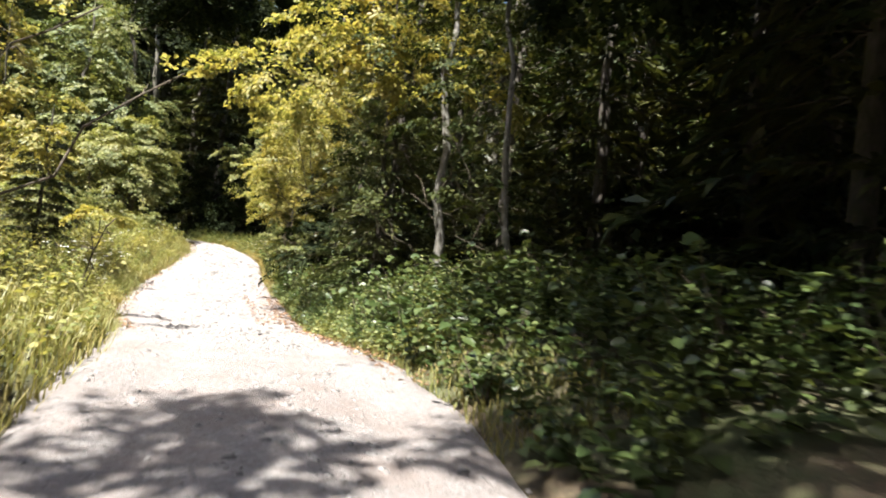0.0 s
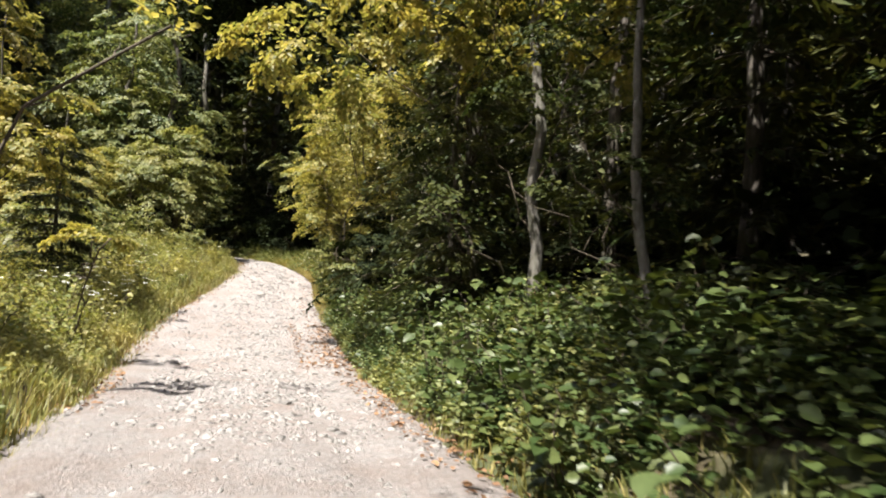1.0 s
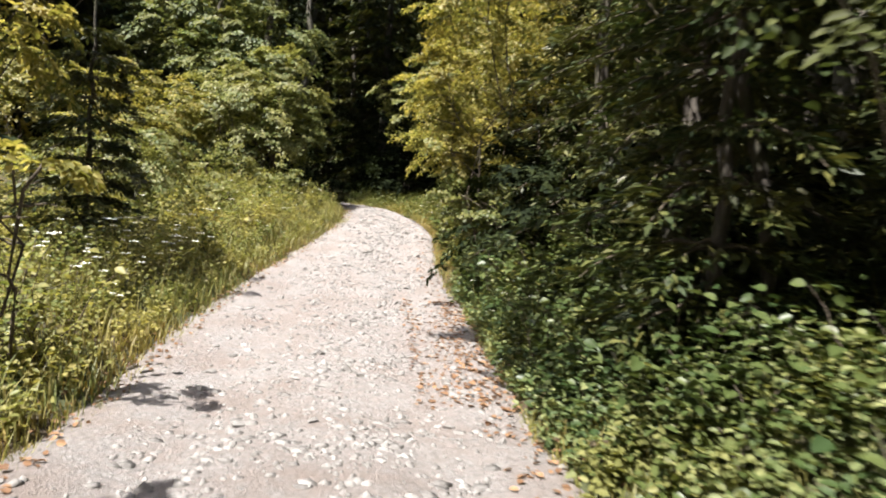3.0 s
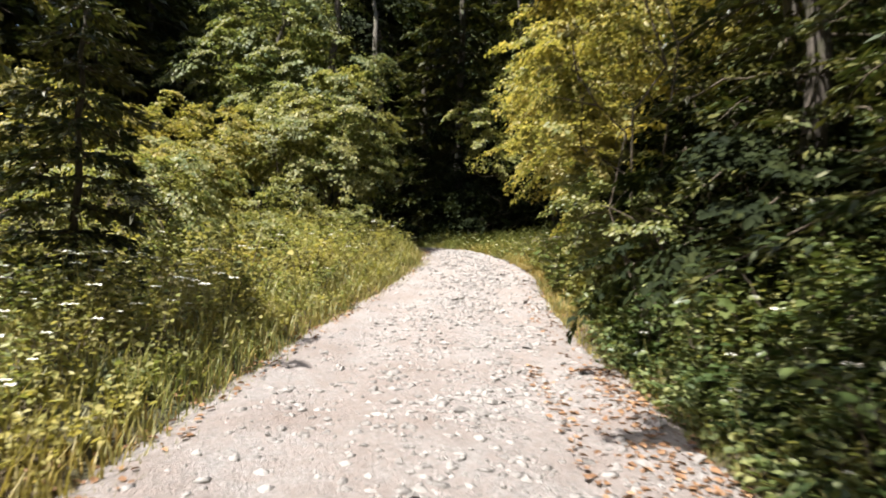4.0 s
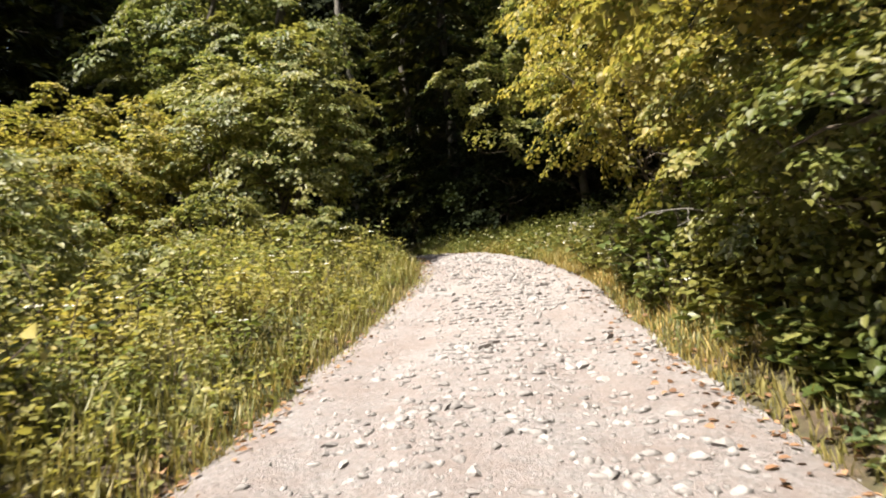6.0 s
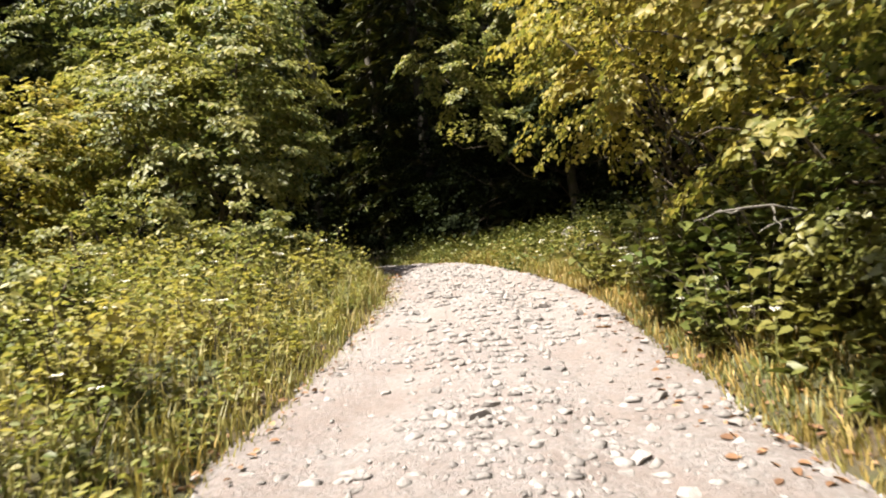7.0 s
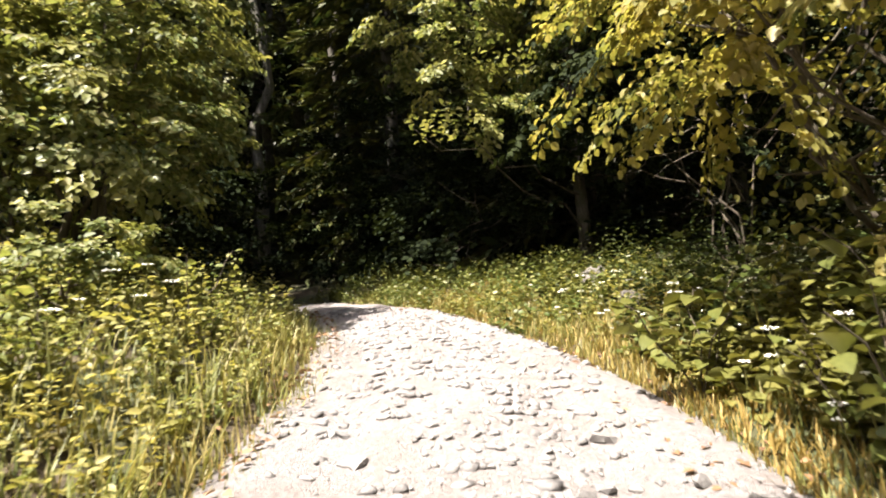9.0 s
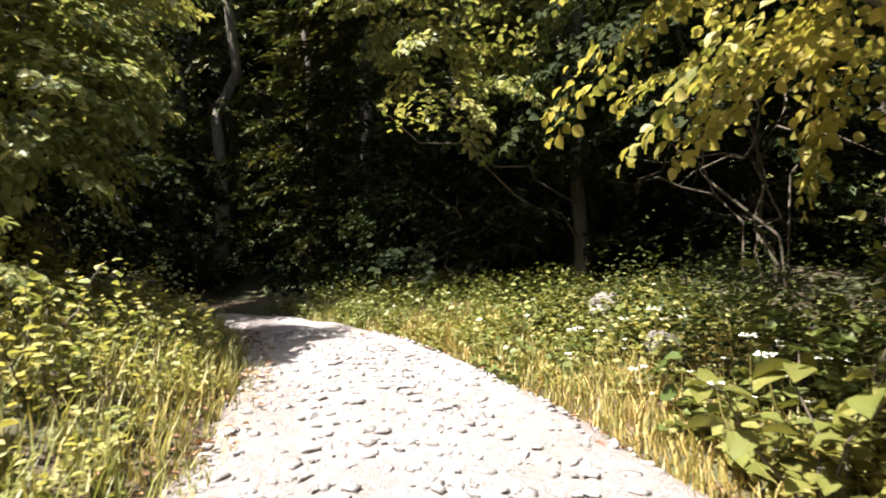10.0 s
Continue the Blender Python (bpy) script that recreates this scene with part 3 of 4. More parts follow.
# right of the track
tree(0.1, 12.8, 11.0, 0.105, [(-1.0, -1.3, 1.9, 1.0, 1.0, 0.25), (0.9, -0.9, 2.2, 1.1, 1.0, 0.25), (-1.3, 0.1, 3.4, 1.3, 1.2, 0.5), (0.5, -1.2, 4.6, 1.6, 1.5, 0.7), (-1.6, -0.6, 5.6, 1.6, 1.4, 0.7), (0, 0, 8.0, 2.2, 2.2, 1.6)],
     1900, 0.08, "slim tree with pale mottled bark and flat leafy boughs", 106, HALF_SHADE_LEAF, PALE_BARK, (-0.35, 0.2), droop=0.05, limbs=4)
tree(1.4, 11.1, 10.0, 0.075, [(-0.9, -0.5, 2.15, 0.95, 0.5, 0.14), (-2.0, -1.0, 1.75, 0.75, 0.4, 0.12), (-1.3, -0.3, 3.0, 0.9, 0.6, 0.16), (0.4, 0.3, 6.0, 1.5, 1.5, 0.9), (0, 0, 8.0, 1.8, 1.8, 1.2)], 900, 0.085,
     "thin leaning tree with pale birch-like bark and flat leafy boughs", 107, HALF_SHADE_LEAF, PALE_BARK, (-0.9, 0.5), limbs=5, droop=0.3)
tree(-0.7, 14.3, 8.5, 0.07, [(-2.4, -1.5, 4.9, 1.2, 1.2, 0.8), (-1.4, -1.6, 5.9, 1.4, 1.3, 0.9), (-2.6, 0.2, 4.4, 1.1, 1.1, 0.8), (-0.6, -0.4, 7.2, 1.6, 1.6, 1.2), (0.1, -1.9, 4.5, 0.9, 0.8, 0.3), (0.9, -1.7, 5.3, 1.0, 0.9, 0.4), (-0.7, -2.1, 5.0, 0.9, 0.8, 0.35), (1.6, -1.9, 4.7, 0.8, 0.8, 0.3), (-3.9, -0.2, 5.3, 1.0, 0.9, 0.5)], 2000, 0.11,
     "young hazel with golden sprays hanging over the track", 115, HAZEL_GOLD, SPRUCE_BARK, (-0.9, -0.4), droop=0.4, limbs=8, group="hazels along the track")
spruce(-1.25, 13.9, 6.5, 1.5, "young spruce with layered boughs over the bank", 120, low=0.9, density=1.3, radius=0.07, group="spruces")
spruce(-1.4, 16.6, 12.0, 2.5, "dense dark spruce with boughs down to the bank", 108, density=1.2, group="spruces")
spruce(1.6, 15.5, 13.0, 2.6, "tall dark spruce in the shade of the wood", 109, group="spruces")
spruce(-2.5, 20.0, 11.0, 2.3, "dark spruce with drooping boughs beside the hazels", 117, low=1.0, density=1.1, group="spruces")
# Darkened leaf colour stands in for shade on this shrub.
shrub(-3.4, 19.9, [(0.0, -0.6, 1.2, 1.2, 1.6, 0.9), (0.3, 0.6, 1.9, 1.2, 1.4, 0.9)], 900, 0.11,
      "low leafy shrub on the bank with shade put into its leaf colour", 110, SHADE_TINT_LEAF, stems=5, thick=0.014, group="hazels along the track")
# Hazel in the darker ivy material, so its shade sits in the colour.
shrub(-4.0, 20.6, [(-0.6, -0.4, 1.0, 0.8, 1.1, 0.5), (-1.0, 0.9, 1.7, 0.6, 1.0, 0.6), (-0.9, 1.9, 1.0, 0.6, 0.9, 0.5)], 1900, 0.062,
      "low hazel growth at the foot of the bank, shade put into its colour", 124, IVY, stems=5, thick=0.012, group="hazels along the track")
shrub(-4.1, 19.8, [(-1.0, 0.2, 3.7, 0.9, 0.9, 0.5), (-0.7, -0.7, 4.8, 0.9, 1.0, 0.7), (-1.4, 0.9, 3.4, 0.7, 0.7, 0.4), (0.2, 0.1, 5.6, 1.0, 1.0, 0.7), (-1.3, 0.3, 2.5, 0.7, 0.8, 0.4), (-1.1, 1.7, 2.7, 0.7, 1.0, 0.5)], 3000, 0.066,
      "slender hazel arching over the track, golden-green in the sun", 116, HAZEL_GOLD, stems=4, width=0.75, thick=0.014, group="hazels along the track")
shrub(-3.95, 24.0, [(-1.2, -0.3, 1.3, 1.0, 1.1, 0.5), (-1.6, 0.4, 2.5, 1.4, 1.3, 0.8), (-1.5, 0.5, 3.8, 1.7, 1.7, 1.1), (0.0, 0.2, 5.4, 2.0, 2.0, 1.5)], 3900, 0.077,
      "hazel with sunlit leaves arching over the verge", 111, HAZEL_GOLD, stems=8, width=0.8, thick=0.025, shape=LEAF_C, group="hazels along the track")
shrub(-5.4, 27.3, [(0.3, -1.0, 1.2, 1.0, 1.0, 0.8), (-1.0, -0.2, 2.5, 1.4, 1.8, 1.0), (-0.9, 0.3, 4.0, 1.8, 1.9, 1.3), (0.3, 0.2, 5.4, 2.0, 2.0, 1.5), (-1.3, -1.2, 2.2, 0.7, 0.8, 0.4), (-2.0, -0.6, 3.0, 0.8, 0.7, 0.25)], 3300, 0.080,
      "broad hazel with drooping sunlit sprays above the grass", 112, HAZEL_GOLD, stems=8, width=0.8, thick=0.03, shape=LEAF_C, group="hazels along the track")
# Shaded copy of the hazel: the shade is in its leaf colour.
shrub(-6.0, 31.6, [(-0.8, 0, 2.8, 1.8, 1.8, 1.2), (0, 0.4, 4.6, 2.0, 2.0, 1.4)], 1800, 0.12, "hazel behind a pale rock with shade put into its leaf colour", 113, SHADE_TINT_LEAF, thick=0.02, group="hazels along the track")
tree(-8.3, 34.0, 9.5, 0.13, [(-1.6, -2.9, 2.2, 1.1, 0.9, 0.4), (-1.2, -2.7, 3.1, 1.3, 1.1, 0.5), (-1.9, -2.4, 3.9, 1.1, 1.0, 0.55), (-0.2, -1.8, 5.0, 1.6, 1.4, 0.8), (0.6, 0, 6.8, 2.2, 2.2, 1.5)], 2700, 0.105,
     "beech with flat drooping sprays where the track bends", 114, HAZEL, SPRUCE_BARK, droop=0.35)


# ---- the wood all round ----
def forest():
    rng = np.random.default_rng(5)
    kinds = [
        spruce(-16.5, 41.0, 17.0, 3.0, "tall dark spruce deep in the wood", 201, low=1.0, density=0.34, needle=0.5, reps=2, step=0.95, radius=0.22, group="trees of the wood"),
        spruce(6.0, 20.0, 15.0, 2.8, "tall dark spruce deep in the wood", 202, low=0.6, density=0.34, needle=0.5, reps=2, step=0.95, radius=0.2, group="trees of the wood"),
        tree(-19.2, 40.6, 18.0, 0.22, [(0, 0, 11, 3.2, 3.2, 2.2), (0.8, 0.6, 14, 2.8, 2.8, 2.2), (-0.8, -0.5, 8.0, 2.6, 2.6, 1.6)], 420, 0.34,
             "tall broadleaf tree of the wood with a bare lower trunk", 203, SHADE_TINT_LEAF, BARK, twig_len=1.2, shape=LEAF_B, group="trees of the wood", name="forest_tree"),
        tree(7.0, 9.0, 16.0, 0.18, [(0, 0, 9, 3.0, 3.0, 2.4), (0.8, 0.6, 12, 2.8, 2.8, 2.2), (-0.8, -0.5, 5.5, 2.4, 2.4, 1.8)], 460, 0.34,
             "broadleaf tree of the wood with leaves coloured dark as in shade", 204, SHADE_TINT_LEAF, BARK, twig_len=1.2, shape=LEAF_B, group="trees of the wood", name="forest_tree"),
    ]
    bush = shrub(-12.0, 38.0, [(0, 0, 1.2, 1.6, 1.6, 1.1), (0.7, 0.5, 1.9, 1.3, 1.3, 1.0)], 230, 0.34, "undergrowth bush of the wood with leaves coloured dark for shade", 205, SHADE_TINT_LEAF, stems=3, shape=LEAF_B, per_twig=6, name="undergrowth_bush", group="undergrowth of the wood")
    spots = [(-16.5, 41.0), (6.0, 20.0), (-19.2, 40.6), (7.0, 9.0)]

    def clear(x, y, gap):
        return all((x - a) ** 2 + (y - b) ** 2 > gap * gap for a, b in spots)

    made = 0
    for _ in range(6000):
        x, y = rng.uniform(-46, 30), rng.uniform(-26, 66)
        d, side, _z = beside(x, y)
        least = 5.5 if side[0] < 0 else 10.0
        if side[0] > 0 and 7 < y < 34 and x > -27:
            continue
        if y < 4:
            least = 4.5
        if y > 33 and x > -18:
            least = 2.6
        if d[0] < least or not clear(x, y, 2.7):
            continue
        spots.append((x, y))
        src = kinds[rng.integers(4)]
        s, turn = rng.uniform(1.0, 1.4), rng.uniform(0, 360)
        made += 1
        if (-14 < x < -8 and -5 < y < 3) or y < -15 or x > 16:  # the sun reaches the track here; the far wood closes the rest
            continue
        copy_thing(src, pose(x, y, lz(x, y) - 0.1, 0, 0, turn) @ Matrix.Diagonal((s, s, s, 1)))
        if made > 100:
            break
    spots = [(-12.0, 38.0)]
    made = 0
    for _ in range(6000):
        x, y = rng.uniform(-34, 18), rng.uniform(-10, 52)
        d, side, _z = beside(x, y)
        if d[0] < (4.6 if side[0] < 0 else 8.5) or not clear(x, y, 1.9):
            continue
        spots.append((x, y))
        s, turn = rng.uniform(0.7, 1.35), rng.uniform(0, 360)
        made += 1
        if y < -2 or x > 12:
            continue
        copy_thing(bush, pose(x, y, lz(x, y) - 0.05, 0, 0, turn) @ Matrix.Diagonal((s, s, s, 1)))
        if made > 85:
            break


forest()
for k, (fx, fy) in enumerate(((-23.0, 20.5), (-24.0, 24.5), (-26.0, 17.5), (-28.5, 20.0), (-29.0, 23.5), (-27.6, 26.5), (-29.5, 29.5), (-27.0, 33.0), (-23.5, 37.5), (-32.5, 25.0), (-32.5, 31.0), (-28.5, 38.5), (-20.5, 42.5), (-31.0, 35.0), (-24.3, 28.6), (-25.6, 31.8), (-27.4, 29.2), (-30.8, 27.2), (-34.5, 29.0), (-17.5, 45.0), (-12.5, 44.0), (-9.0, 41.5), (-13.8, 39.0), (-5.0, 38.0))):
    spruce(fx, fy, (15.0 if fx > -27 and fy < 28 else 21.0) + (k * 37 % 5), 3.3, "tall dark spruce standing behind the shrubs", 220 + k, low=0.8, density=0.5, needle=0.46, reps=2, step=0.78, radius=0.22, group="trees of the wood")
# Those with y under 4 are out of view, added to shade the bank.
for k, (fx, fy) in enumerate(((3.4, 13.6), (5.2, 16.2), (3.2, 18.6), (5.6, 11.2), (7.4, 14.0), (1.0, 20.6), (5.0, 7.4), (8.2, 8.6), (0.4, 24.5), (-1.6, 28.0), (7.0, 3.2), (5.6, -1.5), (3.6, -6.0), (8.5, -3.5), (-2.2, 24.2))):
    spruce(fx, fy, 14.0 + (k * 29 % 5), 2.7, "dark spruce crowding the shaded bank", 260 + k, low=0.5, density=0.5, needle=0.36, reps=2, step=0.78, radius=0.17, group="trees of the wood")
# Never in view: added only to throw shade on the start of the track.
for k, (fx, fy) in enumerate(((-4.6, -2.6), (-7.0, -4.5), (-4.8, -7.0))):
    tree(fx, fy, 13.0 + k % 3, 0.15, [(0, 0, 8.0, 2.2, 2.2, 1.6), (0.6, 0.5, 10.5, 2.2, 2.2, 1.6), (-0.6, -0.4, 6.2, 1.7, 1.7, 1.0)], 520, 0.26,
         "unseen tall broadleaf tree added to shade the track", 280 + k, SHADE_TINT_LEAF, BARK, twig_len=0.9, shape=LEAF_B, group="trees of the wood", name="forest_tree")
# The bend's gloom is put into the leaf colour of these shrubs.
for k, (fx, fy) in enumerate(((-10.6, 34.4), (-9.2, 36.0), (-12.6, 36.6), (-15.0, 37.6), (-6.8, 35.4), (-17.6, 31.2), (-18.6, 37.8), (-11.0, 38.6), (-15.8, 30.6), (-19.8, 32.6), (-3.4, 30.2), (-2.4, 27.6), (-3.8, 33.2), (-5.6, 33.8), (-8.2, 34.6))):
    shrub(fx, fy, [(0, 0, 1.2, 1.4, 1.4, 1.0), (0.5, 0.4, 2.3, 1.2, 1.2, 1.0), (-0.4, -0.3, 3.4, 1.1, 1.1, 0.8)], 560, 0.14, "undergrowth shrub at the bend of the track, its leaves coloured dark for shade", 250 + k, SHADE_TINT_LEAF,
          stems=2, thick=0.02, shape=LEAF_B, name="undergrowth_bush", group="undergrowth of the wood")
# Made-up beech beside the view; its high crown blocks the sun.
tree(3.5, 3.0, 14.0, 0.24, [(-3.6, 0.2, 9.0, 2.4, 2.4, 1.3), (-1.6, 2.0, 9.5, 2.6, 2.4, 1.5), (-2.6, -2.6, 9.5, 2.6, 2.6, 1.6), (0.6, 2.6, 9.5, 2.6, 2.6, 1.6), (-1.5, 5.0, 9.5, 2.2, 2.2, 1.3), (-3.0, 4.2, 9.6, 1.9, 2.0, 1.2), (0, 0, 12.0, 2.6, 2.6, 1.6)], 3200, 0.22,
     "spreading beech added out of view to shade the bank", 240, SHADE_TINT_LEAF, BARK, twig_len=0.8, shape=LEAF_B, name="forest_tree")


for k, (fx, fy) in enumerate(((-21.6, 42.2), (-20.3, 42.9), (-19.7, 43.6))):
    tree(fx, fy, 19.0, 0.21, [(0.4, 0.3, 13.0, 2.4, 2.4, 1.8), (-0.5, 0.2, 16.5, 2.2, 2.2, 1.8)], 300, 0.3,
         "tall bare-stemmed tree of the wood", 285 + k, SHADE_TINT_LEAF, BARK, twig_len=1.1, shape=LEAF_B, group="trees of the wood", name="forest_tree")


# Added canopy that keeps sun off the foot of the bank.
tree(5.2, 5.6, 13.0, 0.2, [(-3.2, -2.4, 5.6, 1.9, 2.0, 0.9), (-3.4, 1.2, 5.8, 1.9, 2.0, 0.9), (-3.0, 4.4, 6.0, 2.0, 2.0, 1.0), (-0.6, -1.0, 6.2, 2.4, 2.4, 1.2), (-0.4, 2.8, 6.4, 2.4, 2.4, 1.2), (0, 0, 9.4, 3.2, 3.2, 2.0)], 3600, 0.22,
     "wide-crowned beech added to shade the foot of the bank", 241, SHADE_TINT_LEAF, BARK, twig_len=0.8, shape=LEAF_B, name="forest_tree")


# Added for its shade; the crown hangs mostly above the view.
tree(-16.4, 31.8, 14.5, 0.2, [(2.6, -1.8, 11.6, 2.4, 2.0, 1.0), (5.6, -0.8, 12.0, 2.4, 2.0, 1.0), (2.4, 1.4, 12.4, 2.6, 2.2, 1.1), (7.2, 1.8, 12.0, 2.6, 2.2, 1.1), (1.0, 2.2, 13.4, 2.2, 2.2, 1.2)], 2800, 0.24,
     "tall beech with a high crown added to shade the bend of the track", 242, SHADE_TINT_LEAF, SPRUCE_BARK, twig_len=0.8, shape=LEAF_B, name="forest_tree", limbs=10)


def far_wood():
    """The close ranks of dark spruces all round, too deep in the wood to tell apart."""
    rng = np.random.default_rng(290)
    pos, way, size = [], [], []
    for k in range(230):
        a = k / 230 * 2 * math.pi
        r = rng.uniform(46, 56)
        x, y = -8 + r * math.cos(a), 16 + r * math.sin(a)
        if beside(x, y)[0][0] < 3.0:
            continue
        h, n = rng.uniform(22, 31), 420
        s = rng.random(n) ** 0.8
        reach = 3.6 * (1 - 0.85 * s)
        b = rng.uniform(0, 6.28, n)
        out = np.c_[np.cos(b), np.sin(b), rng.uniform(-0.7, -0.15, n)]
        pos.append(np.c_[x + np.cos(b) * reach * 0.4, y + np.sin(b) * reach * 0.4, lz(x, y) + 0.2 + s * h])
        way.append(out)
        size.append(reach * 0.5 + rng.uniform(0.7, 1.5, n))
    pos, way, size = np.concatenate(pos), np.concatenate(way), np.concatenate(size)
    v, f = leaves(pos, way, np.array([0, 0, 1.0]) + rng.normal(0, 0.5, pos.shape), size, 0.65, LEAF_B)
    ob = new("far_wood", mesh_from("far_wood", v, f, NEEDLE))
    return tagged(ob, "dense dark spruce wood closing off the distance", "wood", kind="stuff")


far_wood()


# ---- verges: grass, herbs, brambles ----
def scatter(rng, n, lo, hi, side, y0, y1, power=1.0):
    """Places beside the track: lo to hi metres beyond its edge on that side, between two heights of the plan."""
    ok = np.where((T_C[:, 1] > y0) & (T_C[:, 1] < y1))[0]
    k = rng.choice(ok, n)
    d = lo + (hi - lo) * rng.random(n) ** power
    jit = rng.uniform(-0.1, 0.1, n)
    along = np.stack([-T_LEFT[k, 1], T_LEFT[k, 0]], 1)
    p = T_C[k] + T_LEFT[k] * (side * (T_HALF[k] + d))[:, None] + along * jit[:, None]
    return p, d


def grass(name, label, seed, n, lo, hi, side, y0, y1, tall, mat=GRASS, power=1.4):
    rng = np.random.default_rng(seed)
    p, d = scatter(rng, n, lo, hi, side, y0, y1, power)
    z = land(p[:, 0], p[:, 1]) - 0.03
    tuft = 0.6 + 0.4 * waves(p[:, 0], p[:, 1], 3.5, seed)
    h = tall * rng.uniform(0.5, 1.2, n) * (0.55 + 0.45 * smooth01((d - lo) / 0.7)) * (0.7 + 0.5 * tuft)
    b = np.c_[p, z]
    a = rng.uniform(0, 6.28, n)
    lean = np.c_[np.cos(a), np.sin(a), np.zeros(n)] * (rng.uniform(0.1, 0.75, n) * h)[:, None]
    side_v = np.c_[-np.sin(a), np.cos(a), np.zeros(n)] * rng.uniform(0.004, 0.010, n)[:, None]
    m = b + lean * 0.35 + np.c_[np.zeros((n, 2)), h * 0.6]
    t = b + lean + np.c_[np.zeros((n, 2)), h]
    v = np.stack([b - side_v, b + side_v, m + side_v * 0.8, t, m - side_v * 0.8], 1).reshape(-1, 3)
    i = np.arange(n)[:, None] * 5
    quads = i + np.array([[0, 1, 2, 4]])
    tris = (i + np.array([[4, 2, 3]]))
    me = bpy.data.meshes.new(name)
    me.from_pydata(v.tolist(), [], quads.tolist() + tris.tolist())
    me.materials.append(mat)
    ob = new(name, me)
    return tagged(ob, label, "grass", kind="stuff")


def herbs(name, label, seed, plants, lo, hi, side, y0, y1, tall, size, mat, per=14, power=1.0, category="undergrowth", width=0.6, back=0.0):
    """Leafy plants: each a few upright stems with leaves all the way up."""
    rng = np.random.default_rng(seed)
    p, d = scatter(rng, plants, lo, hi, side, y0, y1, power)
    z = land(p[:, 0], p[:, 1])
    lump = 0.6 + 0.4 * waves(p[:, 0], p[:, 1], 1.7, seed + 1)
    h = tall * rng.uniform(0.55, 1.25, plants) * (0.45 + 0.55 * smooth01((d - lo) / 0.8)) * (1 + back * smooth01(d / 3.5)) * (0.42 + 1.05 * lump)
    s = (np.arange(per) + 1) / per
    a = rng.uniform(0, 6.28, (plants, 1)) + np.arange(per)[None] * 2.4 + rng.normal(0, 0.3, (plants, per))
    tilt = rng.normal(0, 0.25, (plants, 2))
    pos = np.stack([p[:, 0:1] + tilt[:, 0:1] * h[:, None] * s, p[:, 1:2] + tilt[:, 1:2] * h[:, None] * s, z[:, None] + h[:, None] * s], -1)
    pos[..., :2] += rng.normal(0, 0.05, (plants, per, 2))
    out = np.stack([np.cos(a), np.sin(a), rng.uniform(-0.35, 0.5, a.shape)], -1)
    up = np.array([0, 0, 1.0]) + rng.normal(0, 0.4, pos.shape) - 0.2 * out
    n = plants * per
    return_size = size * (rng.uniform(0.6, 1.25, (plants, per)) * (1.15 - 0.45 * s[None])).ravel()
    v, f = leaves(pos.reshape(n, 3), out.reshape(n, 3), up.reshape(n, 3), return_size, width)
    ob = new(name, mesh_from(name, v, f, mat))
    return tagged(ob, label, category, kind="stuff")


grass("verge_grass", "sunlit yellow-green grass on the verge", 301, 22000, -0.32, 2.6, 1, 6, 33, 0.36, power=1.8)
grass("verge_grass", "yellowed grass along the foot of the bank", 302, 16000, -0.28, 1.0, -1, 4, 33, 0.21)
grass("verge_grass", "green grass beside the track", 303, 6000, -0.10, 3.0, 1, -6, 6, 0.5)
grass("verge_grass", "dry golden grass on the bank by the rock", 306, 5200, -0.1, 1.7, -1, 24.5, 31.5, 0.18, DRY_GRASS, power=1.3)
grass("dry_grass", "short dry golden grass along the edge of the gravel", 304, 6500, -0.30, 0.75, -1, 21, 31.5, 0.17, DRY_GRASS)
grass("dry_grass", "short dry grass along the edge of the gravel", 305, 4500, -0.34, 0.25, 1, 8, 30, 0.15, DRY_GRASS)
herbs("verge_herbs", "leafy herbs and nettles on the sunny verge", 311, 3700, 0.10, 4.8, 1, 10, 30, 0.50, 0.085, HERB, per=11, back=0.35)
herbs("meadow_herbs", "tall weeds on the open ground behind the verge", 316, 1500, 4.4, 13.0, 1, 2, 30, 0.6, 0.13, HERB, per=12)
grass("meadow_grass", "rough grass on the open ground behind the verge", 307, 9000, 3.0, 12.0, 1, 0, 30, 0.42, power=1.0)
herbs("verge_herbs", "leafy herbs beside the track", 312, 500, 0.1, 4.0, 1, -4, 10, 0.7, 0.11, HERB)
herbs("bramble_bank", "broad-leaved brambles and nettles covering the bank", 313, 1700, 0.10, 3.6, -1, 3, 19.5, 0.70, 0.12, BRAMBLE, per=12, width=0.75)
herbs("verge_herbs", "small-leaved pale nettles along the foot of the bank", 319, 1500, 0.0, 2.3, -1, 7, 20, 0.62, 0.085, BROADLEAF, per=14)
herbs("bramble_bank", "broad-leaved plants at the foot of the hazels", 314, 600, 0.30, 2.4, -1, 19, 27.5, 0.62, 0.14, IVY, per=12, width=0.8)
herbs("low_creepers", "low green creepers on the shaded bank", 315, 560, 0.3, 2.8, -1, 26.0, 30.5, 0.28, 0.075, HERB, per=10)
herbs("ivy_bank", "dark green ivy and low brambles trailing over the bank", 317, 1100, 0.0, 3.0, -1, 28.6, 34.0, 0.34, 0.085, IVY, per=10, width=0.8)
herbs("verge_herbs", "bushy grey-green weeds below the hazels", 318, 420, 0.9, 3.2, -1, 25.5, 30.0, 0.72, 0.075, HALF_SHADE_LEAF, per=16)


